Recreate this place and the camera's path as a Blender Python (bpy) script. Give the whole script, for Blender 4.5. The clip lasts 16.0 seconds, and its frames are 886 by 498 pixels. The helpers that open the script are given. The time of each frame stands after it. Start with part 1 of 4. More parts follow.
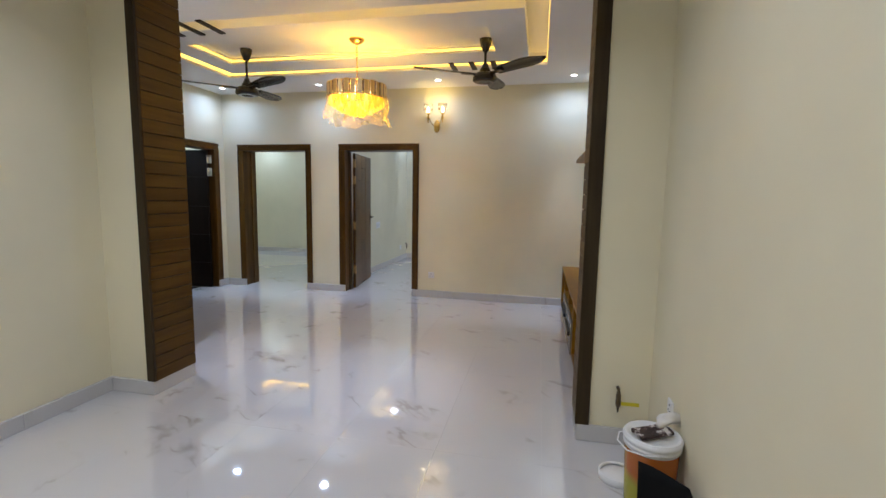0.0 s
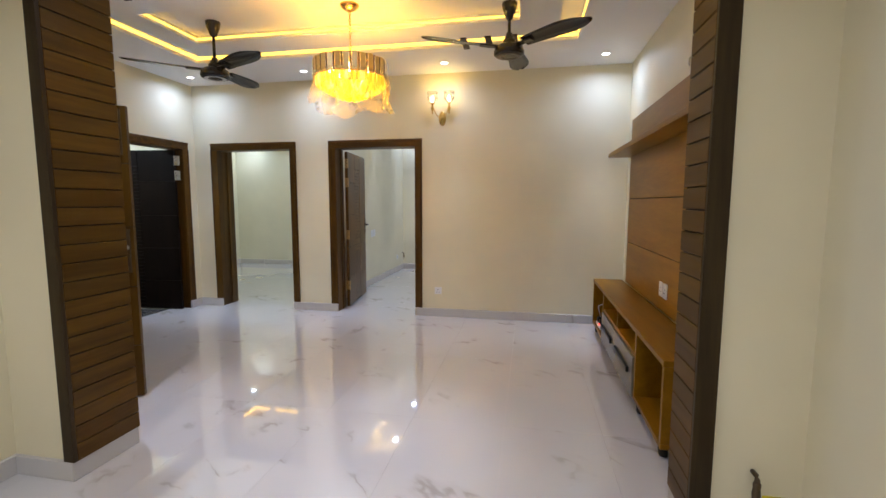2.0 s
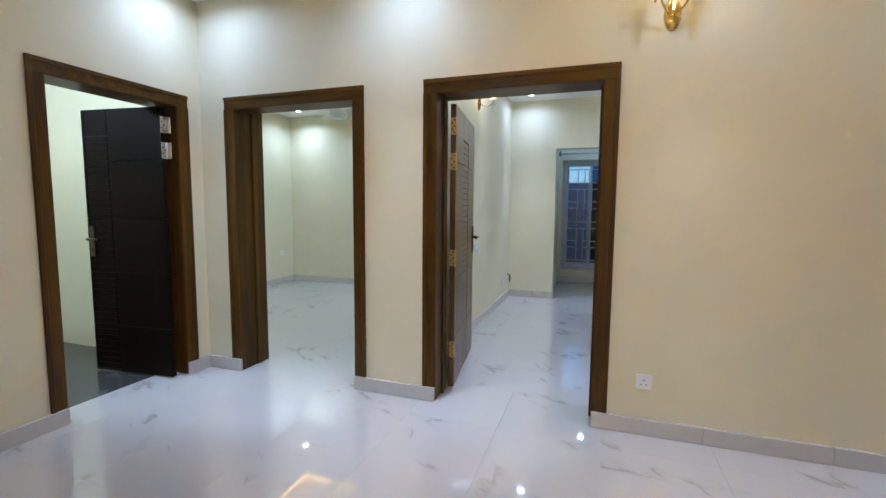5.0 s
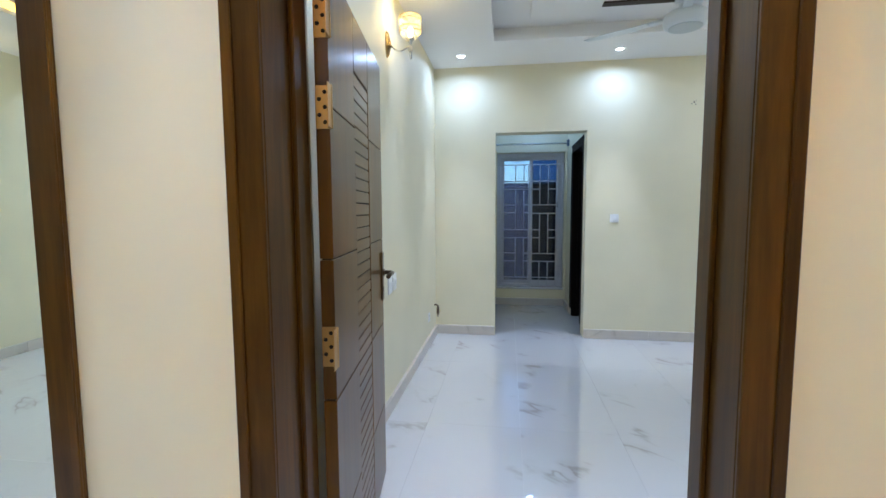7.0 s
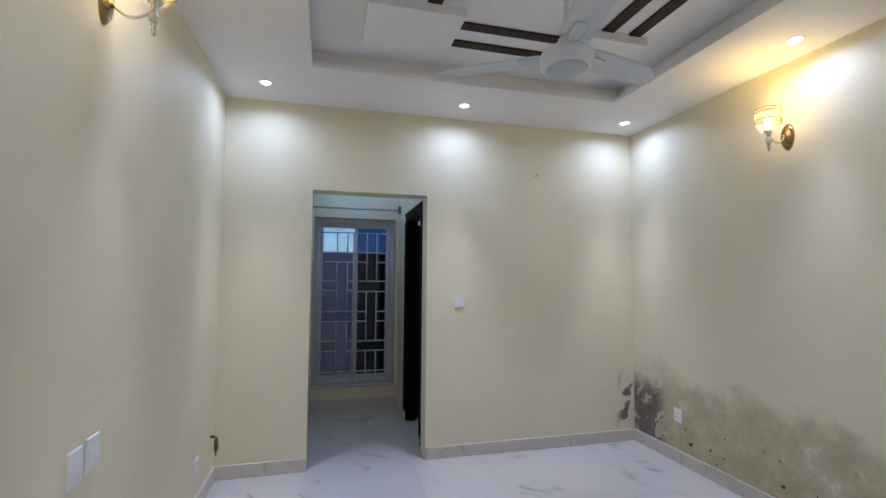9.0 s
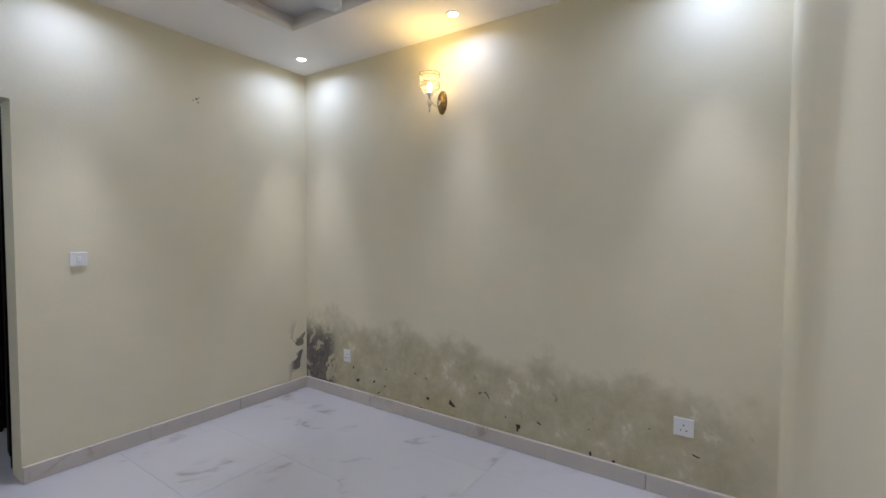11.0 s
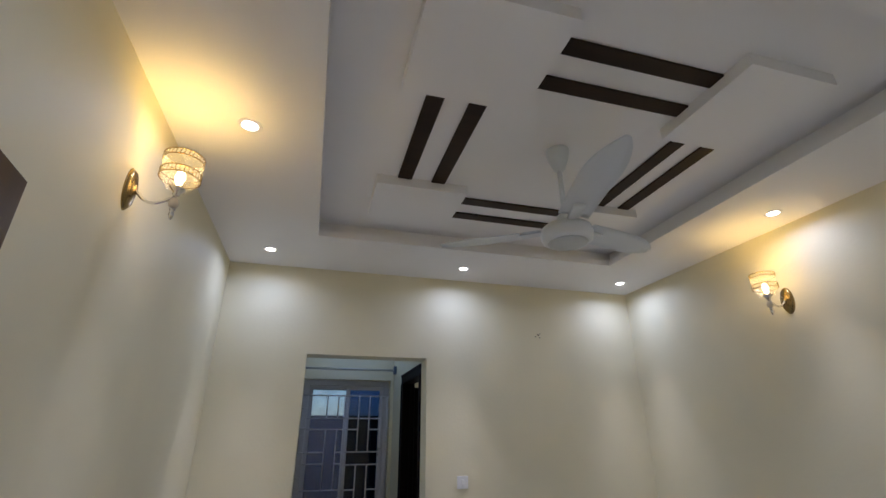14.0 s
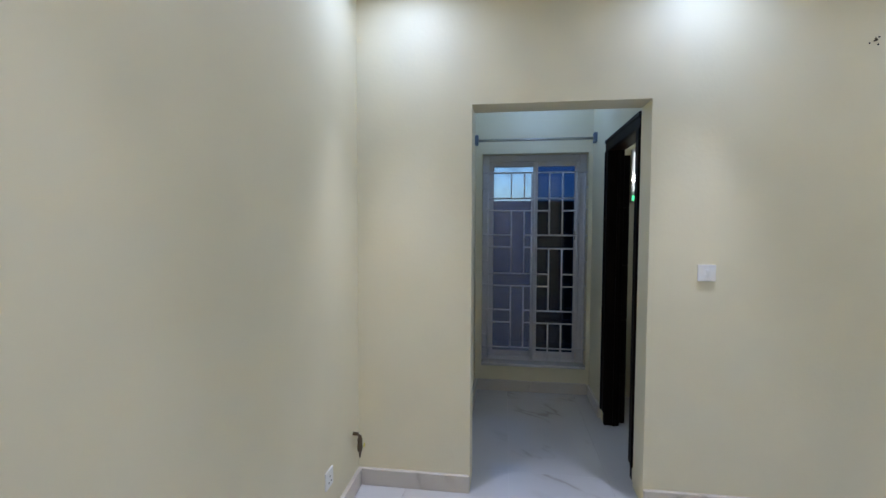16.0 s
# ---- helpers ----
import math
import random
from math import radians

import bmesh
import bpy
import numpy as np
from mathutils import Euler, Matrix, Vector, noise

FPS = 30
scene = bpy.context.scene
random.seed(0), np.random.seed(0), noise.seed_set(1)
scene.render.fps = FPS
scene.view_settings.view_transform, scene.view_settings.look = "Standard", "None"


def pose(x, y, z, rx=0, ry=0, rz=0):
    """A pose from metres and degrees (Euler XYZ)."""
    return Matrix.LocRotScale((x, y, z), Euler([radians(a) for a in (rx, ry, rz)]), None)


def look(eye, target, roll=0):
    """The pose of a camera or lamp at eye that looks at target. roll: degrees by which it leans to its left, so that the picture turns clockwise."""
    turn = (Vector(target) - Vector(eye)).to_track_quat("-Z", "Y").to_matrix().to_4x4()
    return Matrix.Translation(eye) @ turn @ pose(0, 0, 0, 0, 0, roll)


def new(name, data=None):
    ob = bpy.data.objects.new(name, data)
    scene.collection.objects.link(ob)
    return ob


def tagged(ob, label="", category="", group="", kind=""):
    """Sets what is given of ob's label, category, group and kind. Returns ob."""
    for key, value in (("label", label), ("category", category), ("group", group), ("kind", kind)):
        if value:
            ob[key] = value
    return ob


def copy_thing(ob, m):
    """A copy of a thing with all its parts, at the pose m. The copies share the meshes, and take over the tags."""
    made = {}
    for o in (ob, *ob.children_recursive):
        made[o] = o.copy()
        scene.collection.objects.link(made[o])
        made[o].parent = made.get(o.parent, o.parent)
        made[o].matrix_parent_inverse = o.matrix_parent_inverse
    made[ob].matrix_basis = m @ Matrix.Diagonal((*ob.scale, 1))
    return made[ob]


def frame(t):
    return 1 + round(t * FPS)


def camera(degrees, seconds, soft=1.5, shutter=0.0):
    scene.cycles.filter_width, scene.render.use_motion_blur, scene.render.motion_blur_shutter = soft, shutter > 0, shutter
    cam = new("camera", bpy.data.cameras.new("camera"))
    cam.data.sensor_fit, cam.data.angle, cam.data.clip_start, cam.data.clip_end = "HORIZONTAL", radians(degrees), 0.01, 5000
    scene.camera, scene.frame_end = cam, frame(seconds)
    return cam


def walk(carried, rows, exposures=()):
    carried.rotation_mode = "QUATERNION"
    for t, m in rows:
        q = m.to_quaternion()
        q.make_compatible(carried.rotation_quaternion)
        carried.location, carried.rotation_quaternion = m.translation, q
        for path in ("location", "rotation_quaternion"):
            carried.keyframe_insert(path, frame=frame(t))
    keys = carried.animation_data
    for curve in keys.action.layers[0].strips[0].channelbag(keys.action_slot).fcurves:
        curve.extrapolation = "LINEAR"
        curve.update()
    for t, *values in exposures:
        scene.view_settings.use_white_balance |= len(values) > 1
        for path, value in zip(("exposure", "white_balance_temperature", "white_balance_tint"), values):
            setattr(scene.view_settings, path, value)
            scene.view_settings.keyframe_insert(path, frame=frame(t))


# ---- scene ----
cam = camera(89.4, 16.0)
PATH = [
    (0, (0.644, 0.028, 1.459), (0.228, 1.97, 1.225), 1.0),
    (0.5, (0.652, 0.126, 1.435), (0.533, 2.109, 1.208), 1.7),
    (1, (0.541, 0.264, 1.428), (0.404, 2.247, 1.205), 1.0),
    (1.5, (0.363, 0.47, 1.425), (0.087, 2.438, 1.204), 0.5),
    (2, (0.236, 0.844, 1.42), (-0.137, 2.798, 1.213), 0.1),
    (2.5, (0.109, 1.254, 1.415), (-0.332, 3.196, 1.223), 0.7),
    (3, (-0.055, 1.694, 1.419), (-0.605, 3.608, 1.238), 0.6),
    (3.5, (-0.207, 2.136, 1.408), (-0.885, 4.011, 1.245), 1.4),
    (3.7, (-0.305, 2.313, 1.38), (-1.012, 4.178, 1.219), 1.8),
    (5.8, (-1.4, 4.09, 1.357), (-1.972, 5.996, 1.157), -0.5),
    (6, (-1.398, 4.278, 1.371), (-1.935, 6.195, 1.176), -0.4),
    (6.5, (-1.541, 4.792, 1.38), (-1.929, 6.745, 1.193), 0.0),
    (7, (-1.626, 5.262, 1.386), (-1.913, 7.234, 1.215), -0.3),
    (7.5, (-1.66, 5.643, 1.425), (-1.82, 7.635, 1.347), 0.2),
    (8, (-1.71, 6.006, 1.447), (-1.62, 8.004, 1.441), 0.3),
    (8.5, (-1.705, 6.263, 1.463), (-1.496, 8.25, 1.546), 0.5),
    (9, (-1.639, 6.457, 1.509), (-1.139, 8.389, 1.637), 0.4),
    (9.5, (-1.608, 6.612, 1.524), (-0.722, 8.398, 1.681), 1.7),
    (10, (-1.577, 6.708, 1.506), (-0.322, 8.262, 1.605), 2.0),
    (10.2, (-1.548, 6.72, 1.492), (-0.148, 8.147, 1.506), 2.2),
    (12.3, (-1.533, 6.764, 1.479), (0.203, 7.757, 1.441), -1.4),
    (12.5, (-1.547, 6.748, 1.497), (0.117, 7.857, 1.558), -1.9),
    (13, (-1.637, 6.695, 1.608), (-0.22, 8.058, 1.974), -1.7),
    (13.5, (-1.664, 6.584, 1.629), (-0.677, 8.207, 2.256), -1.1),
    (14, (-1.692, 6.533, 1.637), (-1.195, 8.313, 2.401), -0.2),
    (14.5, (-1.699, 6.558, 1.609), (-1.615, 8.461, 2.221), 0.8),
    (15, (-1.697, 6.799, 1.544), (-1.884, 8.773, 1.806), 0.5),
    (15.5, (-1.676, 7.196, 1.541), (-1.924, 9.18, 1.509), 0.2),
    (16, (-1.576, 7.674, 1.532), (-1.85, 9.653, 1.435), 0.2),
]
EXPOSURES = [
    (0.0, 0.40, 6370, 11),
    (1.0, 0.38, 6370, 11),
    (2.0, 0.56, 6900, 14),
    (2.5, 0.58, 7050, 14),
    (3.0, 0.74, 6950, 14),
    (3.7, 0.70, 6600, 11),
    (5.8, 0.70, 6250, 8),
    (6.5, 0.91, 6400, 7),
    (7.0, 1.01, 6200, 7),
    (7.5, 1.04, 5900, 6),
    (8.0, 1.06, 5800, 7),
    (8.5, 0.72, 6350, 14),
    (9.0, 0.49, 6700, 18),
    (10.0, 0.33, 6950, 19),
    (12.5, 0.53, 7100, 19),
    (13.0, 0.58, 7050, 19),
    (13.5, 0.20, 7250, 19),
    (14.0, -0.05, 7300, 19),
    (14.5, 0.26, 7050, 18),
    (15.0, 0.59, 6700, 16),
    (15.5, 0.62, 6750, 14),
    (16.0, 0.60, 6850, 14),
]
walk(cam, [(t, look(eye, target, roll)) for t, eye, target, roll in PATH], EXPOSURES)

# ---- world and large lights ----
def make_world():
    world = bpy.data.worlds.new("dusk_sky")
    scene.world = world
    world.use_nodes = True
    nt = world.node_tree
    sky = nt.nodes.new("ShaderNodeTexSky")
    sky.sky_type = 'NISHITA'
    sky.sun_disc = False
    sky.sun_elevation = radians(17.0)
    sky.ozone_density = 7.0
    sky.dust_density = 1.0
    sky.sun_rotation = radians(180)
    bg = nt.nodes["Background"]
    bg.inputs["Strength"].default_value = 0.15
    nt.links.new(sky.outputs["Color"], bg.inputs["Color"])


make_world()
COOL, WARM, AMBER = (0.54, 0.73, 1.0), (1.0, 0.72, 0.24), (1.0, 0.62, 0.10)
BEAM, WIDE_FILL = (0.665, 0.76, 1.0), (0.445, 0.612, 1.0)


def spot(x, y, z, watts, colour=COOL, angle=124, blend=1.0):
    data = bpy.data.lights.new("downlight_lamp", 'SPOT')
    data.energy, data.color, data.spot_size, data.spot_blend, data.shadow_soft_size = watts, colour, radians(angle), blend, 0.035
    ob = new("downlight_lamp", data)
    ob.location = (x, y, z)
    return ob


def uplight(x, y, z, watts):
    """A bulb in a cup whose holder shades it from below."""
    ob = spot(x, y, z, watts, WARM, 165, 0.9)
    ob.rotation_euler = (math.pi, 0, 0)
    return ob


def panel_lamp(x, y, z, watts, colour=COOL, spread=139):
    """A small round diffuse lamp shining down."""
    data = bpy.data.lights.new("downlight_lamp", 'AREA')
    data.shape, data.size, data.energy, data.color = 'DISK', 0.09, watts, colour
    data.spread = radians(spread)
    ob = new("downlight_lamp", data)
    ob.location = (x, y, z)
    return ob


def fitting_lamp(x, y, z, watts):
    """One downlight as two lamps: a narrow beam down, and an added wide bluish one for soft wall pools."""
    panel_lamp(x, y, z, 0.63 * watts, WIDE_FILL, 160)
    spot(x, y, z - 0.002, 12.5 * watts, BEAM, 46)


def bulb(x, y, z, watts, colour=WARM, radius=0.03):
    data = bpy.data.lights.new("bulb_lamp", 'POINT')
    data.energy, data.color, data.shadow_soft_size = watts, colour, radius
    ob = new("bulb_lamp", data)
    ob.location = (x, y, z)
    return ob


HALL_Z, ROOM_Z = 2.945, 2.915
HALL_SPOTS = [(-3.89, 5.86), (-2.39, 5.87), (0.98, 5.86), (-0.71, 5.86), (-2.39, 3.2), (-0.71, 3.2)]
# unseen fittings, added for fill: all of the foyer's, and the hall pair at y 3.2
FOYER_SPOTS = [(-1.5, 1.3), (0.4, 1.3), (-1.5, -0.6), (0.4, -0.6)]
ROOM_SPOTS = [(-2.10, 9.845), (-0.58, 9.88), (0.935, 9.885), (-2.08, 8.34), (0.985, 8.40), (-2.08, 6.90), (0.952, 6.91), (-0.56, 6.90)]
ROOM2_SPOTS = [(-5.93, 9.81), (-4.5, 9.81), (-3.1, 9.81), (-5.93, 7.0), (-3.1, 7.0)]
WEAK = {(-0.71, 5.86), (-2.08, 8.34), (0.985, 8.40)}      # by the sconces, turned down to keep the pools on the close wall soft
for sx, sy in HALL_SPOTS:
    fitting_lamp(sx, sy, HALL_Z - 0.008, 3.6 if (sx, sy) in WEAK else 6.8)
for sx, sy in FOYER_SPOTS:
    panel_lamp(sx, sy, HALL_Z - 0.008, 7.5, (0.79, 0.85, 1.0))
for sx, sy in ROOM_SPOTS:
    fitting_lamp(sx, sy, ROOM_Z - 0.008, 3.4 if (sx, sy) in WEAK else 5.3)
for sx, sy in ROOM2_SPOTS:
    panel_lamp(sx, sy, ROOM_Z - 0.008, 5.8)
bulb(-1.23, 4.46, 2.475, 19, AMBER, 0.09)           # chandelier, inside the drum
bulb(-1.23, 4.46, 2.235, 2.2, AMBER, 0.05)          # chandelier, added under the crystals to light the wrap they would block
for x in (-0.905, -0.705):                          # hall sconce
    uplight(x, 6.14, 2.68, 0.9)
    bulb(x, 6.14, 2.68, 0.5, WARM, 0.02)
uplight(-2.27, 8.25, 2.60, 4.6)                     # bedroom sconces
bulb(-2.27, 8.25, 2.60, 1.25, WARM, 0.02)
uplight(1.06, 8.645, 2.545, 4.0)
bulb(1.06, 8.645, 2.545, 1.15, WARM, 0.02)
uplight(-6.24, 8.51, 2.68, 4)
bulb(-6.24, 8.51, 2.68, 0.8, WARM, 0.02)
bulb(-5.3, 5.0, 2.6, 30, COOL, 0.05)                # unseen lamp added to light the washroom behind the hall
bulb(0.3, 11.1, 2.3, 3, COOL, 0.05)                # unseen lamp added to light the washroom beyond the corridor
bulb(-1.3, 11.35, 2.68, 3.2, (0.29, 0.52, 1.0), 0.05)    # corridor


# ---- materials ----
def mat(name, colour, rough=0.5, metal=0.0, spec=0.5):
    m = bpy.data.materials.new(name)
    m.use_nodes = True
    b = m.node_tree.nodes["Principled BSDF"]
    b.inputs["Base Color"].default_value = (*colour, 1)
    b.inputs["Roughness"].default_value = rough
    b.inputs["Metallic"].default_value = metal
    b.inputs["Specular IOR Level"].default_value = spec
    return m


def nodes(m):
    nt = m.node_tree
    return nt, nt.nodes["Principled BSDF"]


def node(nt, kind, **values):
    n = nt.nodes.new(kind)
    for key, value in values.items():
        n.inputs[key].default_value = value
    return n


def coords(nt, scale=(1, 1, 1), kind="Object"):
    tc = nt.nodes.new("ShaderNodeTexCoord")
    mp = node(nt, "ShaderNodeMapping", Scale=scale)
    nt.links.new(tc.outputs[kind], mp.inputs["Vector"])
    return mp.outputs["Vector"]


def ramp(nt, source, stops):
    r = nt.nodes.new("ShaderNodeValToRGB")
    while len(r.color_ramp.elements) < len(stops):
        r.color_ramp.elements.new(0.5)
    for e, (p, c) in zip(r.color_ramp.elements, stops):
        e.position, e.color = p, (*c, 1)
    nt.links.new(source, r.inputs["Fac"])
    return r.outputs["Color"]


def mix(nt, fac, a, b, mode='MIX'):
    m = nt.nodes.new("ShaderNodeMix")
    m.data_type, m.blend_type = 'RGBA', mode
    for value, socket in ((fac, m.inputs[0]), (a, m.inputs[6]), (b, m.inputs[7])):
        if isinstance(value, (int, float)):
            socket.default_value = value
        elif isinstance(value, tuple):
            socket.default_value = (*value, 1)
        else:
            nt.links.new(value, socket)
    return m.outputs[2]


def bump(nt, b, height, strength, distance=0.01):
    n = node(nt, "ShaderNodeBump", Strength=strength, Distance=distance)
    nt.links.new(height, n.inputs["Height"])
    nt.links.new(n.outputs["Normal"], b.inputs["Normal"])


def noise_tex(nt, vec, scale, detail=4, rough=0.55, dist=0.0):
    n = node(nt, "ShaderNodeTexNoise", Scale=scale, Detail=detail, Roughness=rough, Distortion=dist)
    nt.links.new(vec, n.inputs["Vector"])
    return n.outputs["Fac"]


def maths(nt, op, a, b=0.0, clamp=False):
    n = nt.nodes.new("ShaderNodeMath")
    n.operation, n.use_clamp = op, clamp
    for value, socket in ((a, n.inputs[0]), (b, n.inputs[1])):
        if isinstance(value, (int, float)):
            socket.default_value = value
        else:
            nt.links.new(value, socket)
    return n.outputs[0]


def band(nt, value, lo, hi):
    n = nt.nodes.new("ShaderNodeMapRange")
    n.interpolation_type = 'SMOOTHSTEP'
    n.inputs["From Min"].default_value, n.inputs["From Max"].default_value = lo, hi
    nt.links.new(value, n.inputs["Value"])
    return n.outputs["Result"]


def paint(name, colour, rough=0.55, mottled=0.05):
    m = mat(name, colour, rough, spec=0.35)
    nt, b = nodes(m)
    v = coords(nt)
    big = noise_tex(nt, v, 1.1, 3)
    fine = noise_tex(nt, v, 60, 3)
    c = tuple(x * (1 - mottled) for x in colour)
    d = tuple(min(1, x * (1 + mottled)) for x in colour)
    nt.links.new(ramp(nt, big, [(0.3, c), (0.7, d)]), b.inputs["Base Color"])
    bump(nt, b, fine, 0.06, 0.004)
    return m


CREAM = (0.812, 0.748, 0.548)
WALL = paint("wall_paint", CREAM)
CEIL = paint("ceiling_paint", (0.87, 0.855, 0.84), 0.6, 0.02)


def damp_wall(name, axis, a, b_, c, d, flake):
    """Cream paint with rising damp: a grey-green tide line and peeled patches by the corner."""
    m = paint(name, CREAM)
    nt, b = nodes(m)
    base = b.inputs["Base Color"].links[0].from_socket
    v = coords(nt)
    sep = nt.nodes.new("ShaderNodeSeparateXYZ")
    nt.links.new(v, sep.inputs[0])
    y, z = sep.outputs[axis], sep.outputs["Z"]
    edge = maths(nt, 'ADD', maths(nt, 'MULTIPLY', noise_tex(nt, v, 2.6, 5, 0.6), 0.75), maths(nt, 'MULTIPLY', noise_tex(nt, v, 14, 4, 0.6), 0.22))
    fall = maths(nt, 'MULTIPLY', maths(nt, 'SUBTRACT', y, 5.2), 0.05)
    level = maths(nt, 'SUBTRACT', maths(nt, 'ADD', edge, fall), z)
    tide = band(nt, level, -0.09, 0.15)
    blotch = noise_tex(nt, v, 7, 5, 0.65)
    stain = ramp(nt, blotch, [(0.28, (0.41, 0.36, 0.21)), (0.5, (0.53, 0.475, 0.30)), (0.62, (0.60, 0.54, 0.37)), (0.68, (0.74, 0.69, 0.54))])
    ends = maths(nt, 'MULTIPLY', band(nt, y, a, b_), tide)
    c1 = mix(nt, maths(nt, 'MULTIPLY', ends, 0.85), base, stain)
    # peeled patches near the far corner
    near = band(nt, y, c, d)
    low = maths(nt, 'SUBTRACT', 1.0, band(nt, z, 0.42, 0.70))
    flakes = band(nt, noise_tex(nt, v, 6.5, 4, 0.5, 0.8), flake, flake + 0.035)
    peel = maths(nt, 'MULTIPLY', maths(nt, 'MULTIPLY', near, low), flakes)
    c2 = mix(nt, peel, c1, ramp(nt, noise_tex(nt, v, 30, 3), [(0.3, (0.15, 0.13, 0.11)), (0.7, (0.27, 0.235, 0.20))]))
    # small holes and chips along the foot
    chips = maths(nt, 'MULTIPLY', band(nt, noise_tex(nt, v, 9, 2, 0.4, 1.5), 0.703, 0.716), maths(nt, 'MULTIPLY', band(nt, y, a, b_), maths(nt, 'SUBTRACT', 1.0, band(nt, z, 0.25, 0.5))))
    c3 = mix(nt, chips, c2, (0.06, 0.05, 0.035))
    nt.links.new(c3, b.inputs["Base Color"])
    rough = maths(nt, 'ADD', maths(nt, 'MULTIPLY', tide, 0.3), 0.55)
    nt.links.new(rough, b.inputs["Roughness"])
    old = b.inputs["Normal"].links[0].from_node
    hgt = maths(nt, 'SUBTRACT', noise_tex(nt, v, 40, 4), maths(nt, 'ADD', peel, chips))
    nt.links.new(hgt, old.inputs["Height"])
    old.inputs["Strength"].default_value = 0.25
    return m


DAMP = damp_wall("damp_wall_paint", "Y", 6.45, 6.9, 9.74, 9.90, 0.41)
DAMP_NORTH = damp_wall("damp_corner_paint", "X", 1.10, 1.4, 1.00, 1.10, 0.57)


def marble(name, base, vein, rough=0.06, amount=0.8):
    """Polished porcelain with soft veins, shifted tile by tile."""
    m = mat(name, base, rough, spec=0.5)
    nt, b = nodes(m)
    v = coords(nt)
    info = nt.nodes.new("ShaderNodeObjectInfo")
    add = nt.nodes.new("ShaderNodeVectorMath")
    add.operation = 'ADD'
    comb = nt.nodes.new("ShaderNodeCombineXYZ")
    nt.links.new(maths(nt, 'MULTIPLY', info.outputs["Random"], 37.0), comb.inputs[0])
    nt.links.new(maths(nt, 'MULTIPLY', info.outputs["Random"], 91.0), comb.inputs[2])
    nt.links.new(v, add.inputs[0])
    nt.links.new(comb.outputs[0], add.inputs[1])
    v = add.outputs[0]
    fade = band(nt, noise_tex(nt, v, 2.6, 3, 0.5), 0.52, 0.66)
    soft = noise_tex(nt, v, 2.0, 4)
    turn = node(nt, "ShaderNodeMapping", Rotation=(0, 0, radians(38)))
    nt.links.new(v, turn.inputs["Vector"])
    draw = node(nt, "ShaderNodeMapping", Scale=(0.75, 1.75, 1.0))      # veins run along one slanting way
    nt.links.new(turn.outputs["Vector"], draw.inputs["Vector"])
    v = draw.outputs["Vector"]
    warp = nt.nodes.new("ShaderNodeTexNoise")
    warp.inputs["Scale"].default_value = 2.2
    warp.inputs["Detail"].default_value = 5
    nt.links.new(v, warp.inputs["Vector"])
    off = nt.nodes.new("ShaderNodeVectorMath")
    off.operation = 'MULTIPLY_ADD'
    nt.links.new(warp.outputs["Color"], off.inputs[0])
    off.inputs[1].default_value = (0.55, 0.55, 0.55)
    nt.links.new(v, off.inputs[2])
    n1 = noise_tex(nt, off.outputs[0], 1.35, 3, 0.5)
    line = maths(nt, 'ABSOLUTE', maths(nt, 'SUBTRACT', n1, 0.5))
    veins = maths(nt, 'SUBTRACT', 1.0, band(nt, line, 0.0, 0.022))
    veins = maths(nt, 'MULTIPLY', maths(nt, 'MULTIPLY', veins, fade), amount)
    halo = maths(nt, 'MULTIPLY', maths(nt, 'MULTIPLY', maths(nt, 'SUBTRACT', 1.0, band(nt, line, 0.0, 0.075)), fade), 0.42)
    cloud = ramp(nt, soft, [(0.3, tuple(x * 0.98 for x in base)), (0.7, base)])
    c = mix(nt, halo, cloud, tuple(0.5 * (p + q) for p, q in zip(base, vein)))
    c = mix(nt, veins, c, vein)
    nt.links.new(c, b.inputs["Base Color"])
    b.inputs["IOR"].default_value = 1.70 if rough < 0.1 else 1.5
    b.inputs["Coat Weight"].default_value = 0.8 if rough < 0.1 else 0.1
    b.inputs["Coat Roughness"].default_value = 0.02
    return m


TILE = marble("polished_marble_tile", (0.64, 0.635, 0.65), (0.36, 0.32, 0.29), 0.04, 0.62)
SKIRT = marble("skirting_tile", (0.60, 0.585, 0.58), (0.38, 0.35, 0.32), 0.25, 0.6)
SKIRT_CREAM = marble("cream_skirting_tile", (0.64, 0.585, 0.52), (0.38, 0.33, 0.26), 0.3, 0.6)
GROUT = mat("grout", (0.60, 0.59, 0.60), 0.5)
DARK_TILE = marble("dark_grey_tile", (0.07, 0.07, 0.075), (0.16, 0.16, 0.16), 0.2, 0.5)


